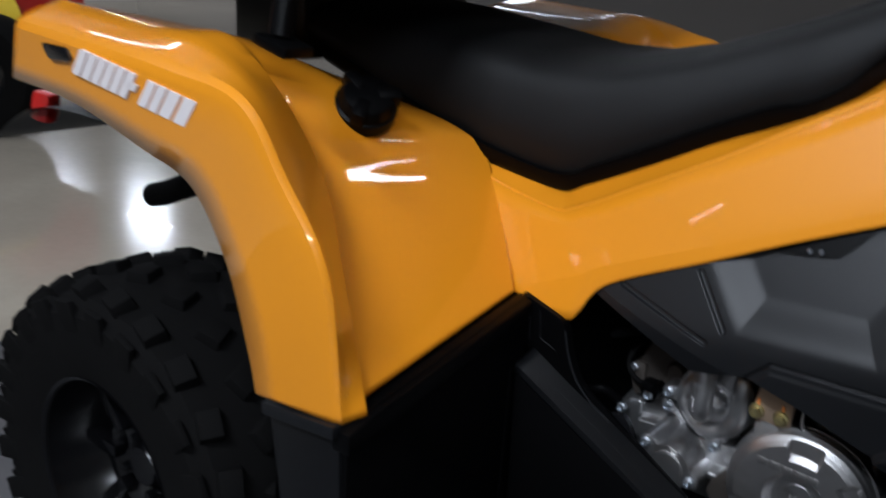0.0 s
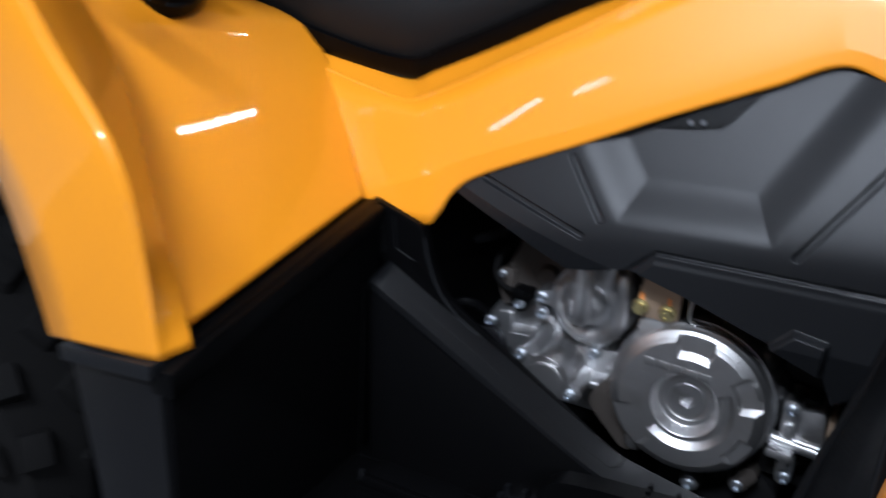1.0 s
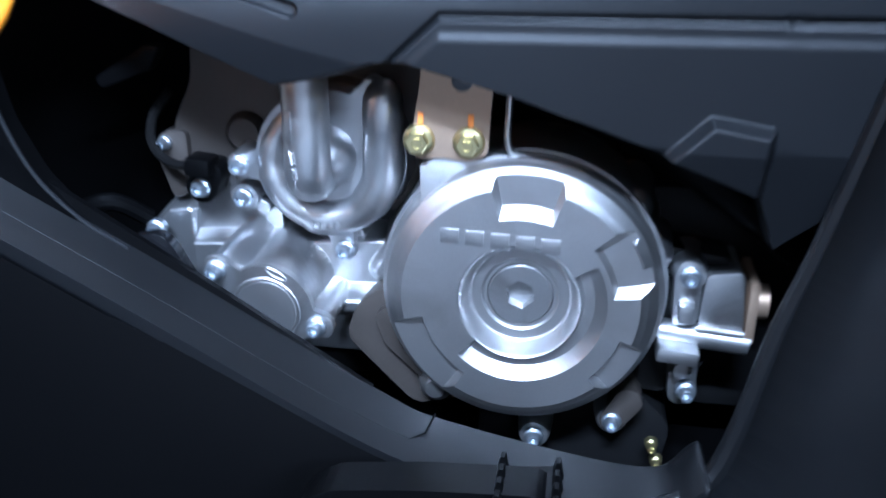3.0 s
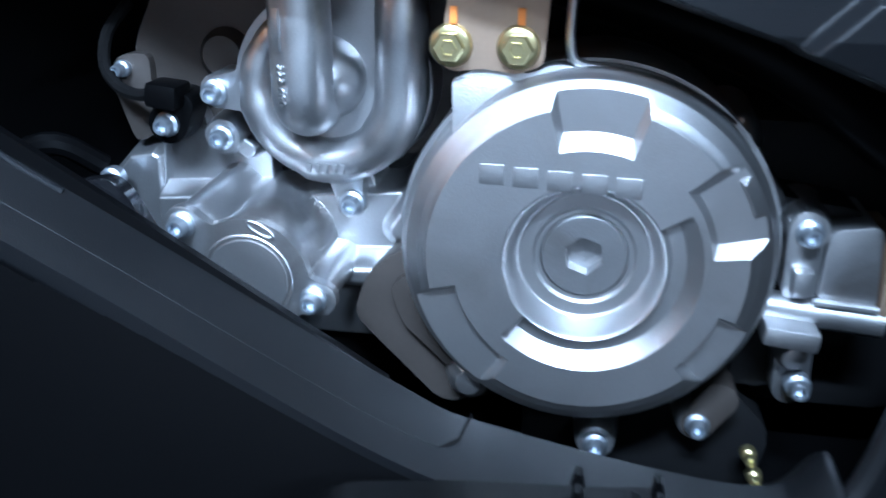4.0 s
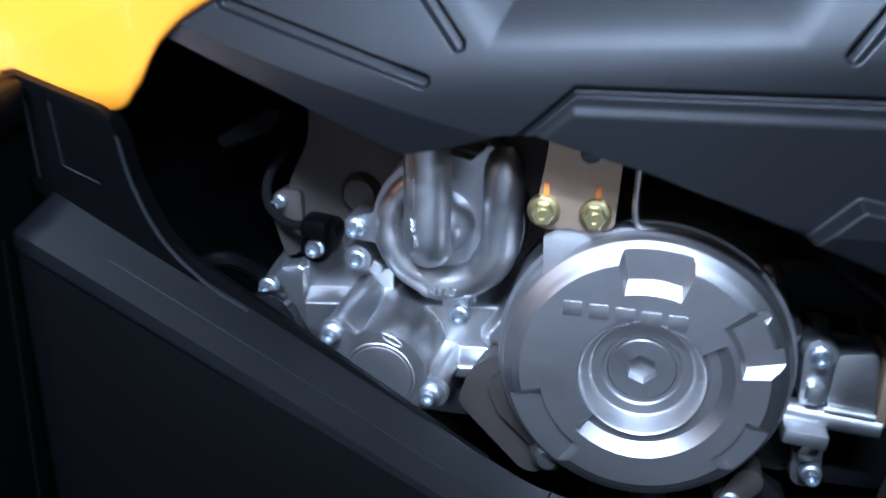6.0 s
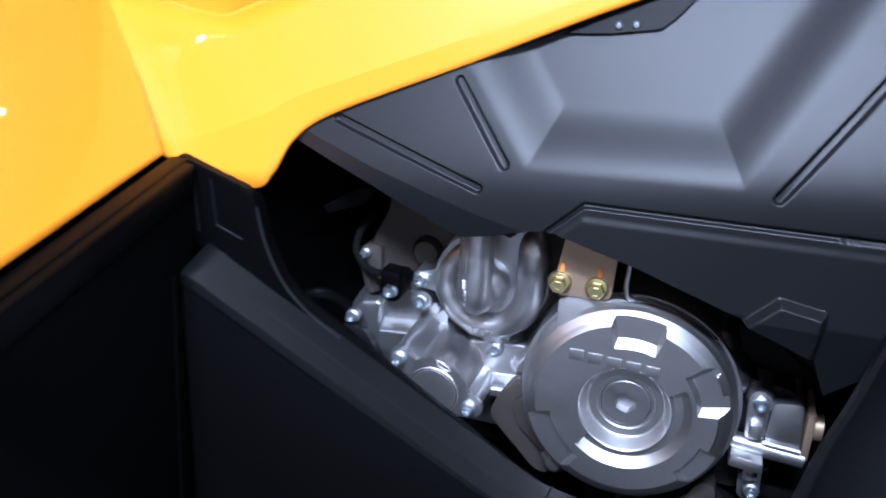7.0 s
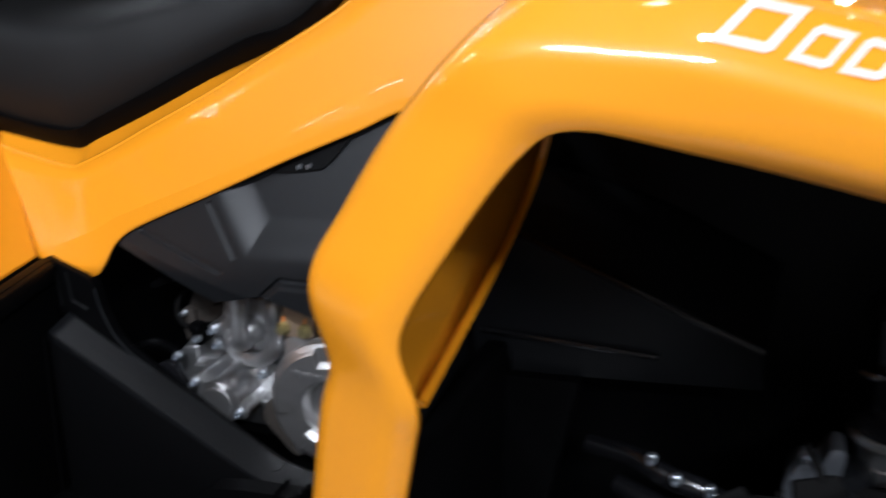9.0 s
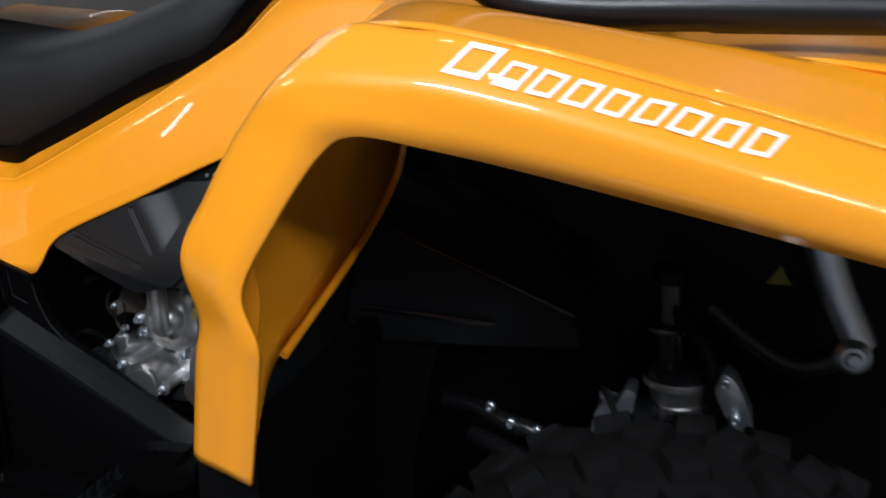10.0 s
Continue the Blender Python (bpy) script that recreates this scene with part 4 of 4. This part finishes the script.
part("plug", box((0.6185, -0.159, 0.5320), (0.0165, 0.020, 0.0125), 0.003, (0, 6, 0)), PLASTIC, engine)
part("sensor_seat", lathe([(0.0, 0.0), (0.0125, 0.0), (0.0135, -0.003), (0.0145, -0.03)], (0.6165, -0.139, 0.512), n=24), CAST, engine)
part("cable", tube([(0.611, -0.159, 0.5315), (0.601, -0.156, 0.530), (0.588, -0.150, 0.5325), (0.579, -0.145, 0.542), (0.580, -0.14, 0.558), (0.588, -0.13, 0.572)], 0.0032, 8, 16), RUBBER, engine)
part("clip", prism(rounded([(0.588, 0.498), (0.608, 0.502), (0.616, 0.494), (0.629, 0.470), (0.60, 0.462)], 0.005, 3), -0.205, -0.196, 0.002), GLOSSBLACK, engine)

# housing ahead of the round cover
part("shift_housing", prism(rounded([(0.931, 0.455), (0.933, 0.489), (0.955, 0.492), (0.958, 0.452)], 0.005, 3), -0.176, -0.08, 0.004), CAST, engine)
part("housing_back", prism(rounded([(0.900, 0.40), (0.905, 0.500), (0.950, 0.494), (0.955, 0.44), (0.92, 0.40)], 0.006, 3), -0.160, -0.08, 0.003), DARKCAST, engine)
part("shift_tube", tube([(0.902, -0.172, 0.4500), (0.962, -0.172, 0.4450)], 0.0075, 18), CAST, engine)
part("tube_lip", tube([(0.930, -0.177, 0.4545), (0.958, -0.177, 0.4525)], 0.0022, 10), CAST, engine)
part("bolt_column", prism(rounded([(0.9160, 0.455), (0.9150, 0.490), (0.9190, 0.4970), (0.9270, 0.4965), (0.9310, 0.490), (0.9310, 0.456)], 0.004, 3), -0.176, -0.12, 0.002), CAST, engine)
part("column_block", box((0.9235, -0.178, 0.4645), (0.0095, 0.010, 0.0125), 0.0025), CAST, engine)
part("flange_block", box((0.9200, -0.182, 0.4415), (0.025, 0.022, 0.0095), 0.0025, (0, 6, 0)), COVER, engine)
part("bolt_leg", prism(rounded([(0.9175, 0.440), (0.9345, 0.438), (0.9355, 0.408), (0.928, 0.398), (0.919, 0.402)], 0.005, 3), -0.173, -0.14, 0.003), CAST, engine)
part("leg_lug", lathe([(0, 0.010), (0.005, 0.009), (0.0072, 0.004), (0.0078, -0.01)], (0.9245, -0.173, 0.427), n=20), CAST, engine)
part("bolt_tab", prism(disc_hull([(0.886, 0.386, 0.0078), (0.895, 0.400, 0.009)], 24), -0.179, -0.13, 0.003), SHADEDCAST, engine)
part("end_flange", box((0.9615, -0.155, 0.466), (0.006, 0.045, 0.040), 0.002), STEEL, engine)
part("end_stub", tube([(0.962, -0.160, 0.468), (0.972, -0.160, 0.468)], 0.011, 16), STEEL, engine)
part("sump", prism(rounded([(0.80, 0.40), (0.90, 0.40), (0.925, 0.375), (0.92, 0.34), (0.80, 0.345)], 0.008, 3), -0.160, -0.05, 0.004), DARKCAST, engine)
bolt(0.912, -0.178, 0.372, 0.004, BRASS, engine, socket=False, label="yellow zinc plated bolt")
bolt(0.916, -0.178, 0.360, 0.004, BRASS, engine, socket=False, label="yellow zinc plated bolt")

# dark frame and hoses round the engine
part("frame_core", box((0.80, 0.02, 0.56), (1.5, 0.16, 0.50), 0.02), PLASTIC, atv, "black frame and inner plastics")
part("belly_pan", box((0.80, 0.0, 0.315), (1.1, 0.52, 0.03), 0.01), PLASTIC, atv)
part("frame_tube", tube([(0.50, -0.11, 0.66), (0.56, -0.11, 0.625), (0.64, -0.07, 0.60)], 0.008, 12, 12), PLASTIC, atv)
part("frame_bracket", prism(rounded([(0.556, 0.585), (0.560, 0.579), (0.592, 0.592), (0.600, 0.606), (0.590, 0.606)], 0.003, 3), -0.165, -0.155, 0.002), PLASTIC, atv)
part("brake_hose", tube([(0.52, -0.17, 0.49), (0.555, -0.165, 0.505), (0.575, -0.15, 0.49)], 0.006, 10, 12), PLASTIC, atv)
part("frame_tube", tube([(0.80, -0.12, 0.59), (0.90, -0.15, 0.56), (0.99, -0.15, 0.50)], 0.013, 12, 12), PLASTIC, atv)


# ---- wheels ----
def wheel(x, y, z, R, width, side):
    hub = thing("wheel", "", "")
    hub.parent = atv
    hub.location = (x, y, z)
    h = width / 2
    b = R - 0.014
    prof = [(0.155, -h * 0.9), (0.20, -h), (b * 0.87, -h), (b * 0.95, -h * 0.86), (b * 0.99, -h * 0.5), (b, 0), (b * 0.99, h * 0.5), (b * 0.95, h * 0.86), (b * 0.87, h), (0.20, h), (0.155, h * 0.9)]
    part("tyre", lathe(prof, (0, 0, 0), n=72), RUBBER, hub, "black knobby off-road tyre")
    rng = random.Random(5)
    rows = 24
    blocks = {}

    def block(lane, size, taper, m):
        if lane not in blocks:
            lug = box((0, 0, 0), size, 0.0025)
            for v in lug.verts:
                if taper and v.co.z > 0:
                    v.co.x *= 0.86
                    v.co.y *= 0.9
            blocks[lane] = part("tread_block", lug, RUBBER, hub)
            ob = blocks[lane]
        else:
            ob = new("tread_block", blocks[lane].data)
            ob.parent = hub
        ob.matrix_local = m

    for k in range(rows):
        for lane, (off, length, wide, tilt) in enumerate(((-0.80, 0.050, 0.034, 12), (-0.30, 0.046, 0.042, -24), (0.22, 0.046, 0.042, 24), (0.76, 0.050, 0.034, -12))):
            ang = 2 * math.pi * (k + (0.5 if lane % 2 else 0) + rng.uniform(-0.04, 0.04)) / rows
            drop = 0.012 if abs(off) > 0.5 else 0.003
            block(lane, (length * 0.85, wide, 0.024), True, pose(0, 0, 0, 0, math.degrees(-ang) + 90, 0) @ Matrix.Translation((0, -off * h, b - drop + 0.004)) @ pose(0, 0, 0, math.copysign(26, off) if abs(off) > 0.5 else 0, 0, tilt + rng.uniform(-3, 3)))
        for s in (-1, 1):
            ang = 2 * math.pi * (k + (0.25 if s > 0 else 0.6)) / rows
            block(4, (0.036, 0.010, 0.05), False, pose(0, 0, 0, 0, math.degrees(-ang) + 90, 0) @ Matrix.Translation((0, s * (h - 0.001), b * 0.86)) @ pose(0, 0, 0, -s * 10, 0, 0))
    part("rim", lathe([(0.06, 0.02), (0.085, 0.045), (0.10, 0.03), (0.13, 0.03), (0.146, 0.06), (0.158, h * 0.92), (0.163, h * 0.94), (0.163, h * 0.86), (0.158, -h * 0.9)], (0, 0, 0), (0, side, 0), 40), RIM, hub, "black wheel rim")
    part("hub_cap", lathe([(0, 0.05), (0.03, 0.05), (0.036, 0.04), (0.06, 0.02)], (0, 0, 0), (0, side, 0), 24), RIM, hub)
    for k in range(8):
        spoke = box((0.105, 0, 0.045), (0.085, 0.022, 0.022), 0.004)
        bmesh.ops.transform(spoke, matrix=Vector((0, side, 0)).to_track_quat("Z", "Y").to_matrix().to_4x4() @ pose(0, 0, 0, 0, 0, 45 * k), verts=spoke.verts)
        part("spoke", spoke, RIM, hub)
    for k in range(4):
        a = 2 * math.pi * k / 4 + 0.4
        part("lug_nut", lathe([(0, 0.02), (0.006, 0.02), (0.008, 0.016), (0.008, 0)], (0.045 * math.cos(a), side * 0.035, 0.045 * math.sin(a)), (0, side, 0), 6), RIM, hub)
    return hub


for x, y, z, R, w in ((-0.025, 0.43, 0.277, 0.312, 0.25), (1.42, 0.425, 0.277, 0.312, 0.20)):
    for side in (-1, 1):
        wheel(x, side * y, z, R, w, side)

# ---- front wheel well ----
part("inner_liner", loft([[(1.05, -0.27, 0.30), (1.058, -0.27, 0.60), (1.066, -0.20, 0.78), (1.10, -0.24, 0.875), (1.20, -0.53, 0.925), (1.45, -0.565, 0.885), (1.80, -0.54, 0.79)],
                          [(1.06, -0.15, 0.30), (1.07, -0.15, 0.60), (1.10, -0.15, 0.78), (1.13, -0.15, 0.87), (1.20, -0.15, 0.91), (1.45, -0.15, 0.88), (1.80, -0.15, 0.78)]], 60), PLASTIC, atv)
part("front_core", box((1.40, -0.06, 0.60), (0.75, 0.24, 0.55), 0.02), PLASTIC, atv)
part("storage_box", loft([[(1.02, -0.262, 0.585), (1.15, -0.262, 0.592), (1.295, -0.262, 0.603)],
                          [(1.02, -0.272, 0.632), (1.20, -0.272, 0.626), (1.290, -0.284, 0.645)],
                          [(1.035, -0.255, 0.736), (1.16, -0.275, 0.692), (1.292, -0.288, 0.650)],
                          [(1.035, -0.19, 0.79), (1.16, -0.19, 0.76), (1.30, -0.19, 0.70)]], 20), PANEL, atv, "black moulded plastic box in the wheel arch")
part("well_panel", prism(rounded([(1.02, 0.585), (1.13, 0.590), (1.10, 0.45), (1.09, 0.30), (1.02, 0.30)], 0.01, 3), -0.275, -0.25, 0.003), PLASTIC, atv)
for a, b in (((1.035, -0.256, 0.737), (1.292, -0.2895, 0.651)), ((1.03, -0.273, 0.632), (1.20, -0.2735, 0.6265))):
    part("box_ridge", tube([a, b], 0.0036, 8), GLOSSBLACK, atv)
strut = part("shock_absorber", tube([(1.3865, -0.285, 0.708), (1.394, -0.285, 0.585)], 0.0150, 24), RIM, atv, "black shock absorber with a silver collar")
part("collar", lathe([(0.012, 0.0), (0.0345, 0.0), (0.0360, -0.0015), (0.0360, -0.0080), (0.0300, -0.0095), (0.0285, -0.012), (0.0285, -0.026), (0.0270, -0.028), (0.0285, -0.030), (0.0285, -0.10)], (1.402, -0.290, 0.598), (0, 0, 1), 36), CAST, strut, "silver collar and piston body")
part("spring_seat", lathe([(0.012, 0.012), (0.026, 0.012), (0.032, 0.008), (0.036, 0.004), (0.036, 0.0005)], (1.402, -0.290, 0.598), (0, 0, 1), 28), GLOSSBLACK, strut)
part("ring", lathe([(0.012, 0.003), (0.026, 0.003), (0.0275, 0.0), (0.026, -0.003), (0.012, -0.003)], (1.389, -0.285, 0.650), (0, 0, 1), 24), GLOSSBLACK, strut)
part("cap", lathe([(0, 0.012), (0.012, 0.012), (0.0185, 0.006), (0.0185, -0.008), (0.012, -0.010)], (1.3865, -0.285, 0.706), (0, 0, 1), 24), PLASTIC, strut)
part("knuckle", prism(rounded([(1.316, 0.48), (1.320, 0.556), (1.330, 0.574), (1.342, 0.566), (1.352, 0.592), (1.364, 0.588), (1.358, 0.545), (1.366, 0.46)], 0.008, 3), -0.330, -0.295, 0.012), KNUCKLE, atv, "grey cast steering knuckle")
part("knuckle", prism(rounded([(1.440, 0.600), (1.447, 0.622), (1.462, 0.612), (1.480, 0.572), (1.486, 0.47), (1.464, 0.47), (1.462, 0.555)], 0.008, 3), -0.330, -0.295, 0.012), KNUCKLE, atv, "grey cast steering knuckle")
part("brake_caliper", box((1.36, -0.345, 0.535), (0.035, 0.02, 0.05), 0.006, (0, 20, 0)), SATINBLACK, atv)
for x, z in ((1.332, 0.585), (1.350, 0.548), (1.450, 0.612), (1.462, 0.575)):
    bolt(x, -0.335, z, 0.0055, ZINC, atv)
part("ball_joint", lathe([(0, 0.020), (0.010, 0.018), (0.016, 0.008), (0.017, -0.004), (0.012, -0.02)], (1.372, -0.318, 0.560), n=20), SATINBLACK, atv)
part("brake_line", tube([(1.330, -0.345, 0.60), (1.345, -0.352, 0.57), (1.335, -0.350, 0.53), (1.36, -0.34, 0.49)], 0.0035, 8, 16), RUBBER, atv)
part("brake_hose", tube([(1.43, -0.28, 0.675), (1.47, -0.285, 0.645), (1.51, -0.285, 0.622), (1.545, -0.28, 0.625), (1.565, -0.28, 0.640)], 0.0135, 12, 20), SATINBLACK, atv)
part("brake_hose", tube([(1.402, -0.30, 0.668), (1.428, -0.315, 0.642), (1.440, -0.320, 0.595), (1.440, -0.315, 0.52)], 0.0085, 12, 20), PLASTIC, atv)
part("frame_tube", tube([(1.515, -0.28, 0.80), (1.545, -0.28, 0.71), (1.575, -0.28, 0.645)], 0.0185, 18, 10), KNUCKLE, atv, "grey steel frame tube")
part("ball_joint", lathe([(0, 0.016), (0.006, 0.0155), (0.008, 0.0115), (0.012, 0.011), (0.018, 0.005), (0.018, -0.006), (0.010, -0.014)], (1.568, -0.295, 0.640), n=20), ZINC, atv)
part("control_arm", tube([(1.14, -0.27, 0.525), (1.185, -0.285, 0.527), (1.22, -0.30, 0.520), (1.26, -0.31, 0.515), (1.34, -0.33, 0.48)], 0.011, 12, 20), GLOSSBLACK, atv)
part("control_arm", tube([(1.17, -0.26, 0.48), (1.25, -0.30, 0.47), (1.36, -0.34, 0.44)], 0.013, 12, 14), GLOSSBLACK, atv)
part("drive_shaft", tube([(1.30, -0.18, 0.44), (1.41, -0.32, 0.40)], 0.022, 14), GLOSSBLACK, atv)
for x, z in ((1.258, 0.522), (1.205, 0.545), (1.228, 0.528), (1.338, 0.560)):
    bolt(x, -0.315, z, 0.005, ZINC, atv)
sign = part("warning_sticker", prism([(1.488, 0.672), (1.514, 0.672), (1.501, 0.694)], -0.186, -0.183), STICKER, atv, "small yellow warning triangle sticker")

# ---- racks ----
rack = part("front_rack", tube([(1.16, -0.40, 1.06), (1.20, -0.42, 1.02), (1.25, -0.43, 0.985), (1.32, -0.432, 0.976), (1.42, -0.432, 0.976), (1.75, -0.43, 0.974)], 0.0165, 16, 30), SATINBLACK, atv, "black steel front cargo rack")
part("rack_sleeve", tube([(1.415, -0.432, 0.976), (1.75, -0.43, 0.974)], 0.0178, 16), SATINBLACK, rack)
for x in (1.36, 1.66):
    part("rack_bar", tube([(x, -0.43, 0.975), (x, 0.43, 0.975)], 0.012, 12), SATINBLACK, rack)
back = part("rear_rack", box((0.02, 0.0, 1.045), (0.62, 0.98, 0.045), 0.012), PLASTIC, atv, "black plastic rear cargo rack")
part("rack_leg", tube([(0.315, -0.49, 1.03), (0.322, -0.512, 0.945)], 0.013, 12), PLASTIC, back)
part("rack_foot", box((0.330, -0.515, 0.938), (0.050, 0.040, 0.012), 0.003, (0, 14, 0)), PLASTIC, back)
part("rear_storage", box((-0.065, 0.0, 0.925), (0.17, 0.40, 0.12), 0.025), SATINBLACK, atv)
part("tail_lamp", box((-0.175, -0.505, 0.800), (0.030, 0.030, 0.044), 0.010, (0, 12, 20)), RED, atv, "red tail lamp lens")
part("side_reflector", prism(rounded([(-0.015, 0.908), (0.040, 0.908), (0.050, 0.892), (0.0, 0.890)], 0.006, 3), -0.590, -0.582, 0.002), GLOSSBLACK, atv)
part("tow_bar", tube([(0.02, -0.20, 0.68), (-0.10, -0.25, 0.672), (-0.20, -0.25, 0.640), (-0.27, -0.25, 0.612), (-0.31, -0.25, 0.600)], 0.021, 16, 20), RUBBER, atv, "black rubber exhaust end")

# ---- another quad bike behind ----
other = thing("parked_quad_bike", "yellow and red quad bike with black tyres parked behind", "quad bike")
OX, OY = -3.75, 1.15
tyre = part("tyre", lathe([(0.155, -0.11), (0.22, -0.125), (0.28, -0.12), (0.31, -0.07), (0.315, 0), (0.31, 0.07), (0.28, 0.12), (0.22, 0.125), (0.155, 0.11)], (OX - 0.1, OY, GROUND + 0.315), (0.5, -0.87, 0), 40), RUBBER, other)
part("rim", lathe([(0, 0.02), (0.10, 0.04), (0.155, 0.11), (0.155, -0.1)], (OX - 0.1, OY, GROUND + 0.315), (0.5, -0.87, 0), 30), GLOSSBLACK, tyre)
part("fender", prism(rounded([(OX - 0.65, 0.66), (OX - 0.20, 0.68), (OX - 0.12, 0.60), (OX - 0.08, 0.52), (OX - 0.16, 0.55), (OX - 0.6, 0.60)], 0.03, 4), OY - 0.12, OY + 0.2, 0.01), YELLOW, other)
part("body", box((OX - 0.75, OY + 0.45, 0.72), (0.9, 0.5, 0.40), 0.06), RED, other)
part("seat", box((OX - 0.75, OY + 0.45, 0.97), (0.7, 0.34, 0.12), 0.04), VINYL, other)
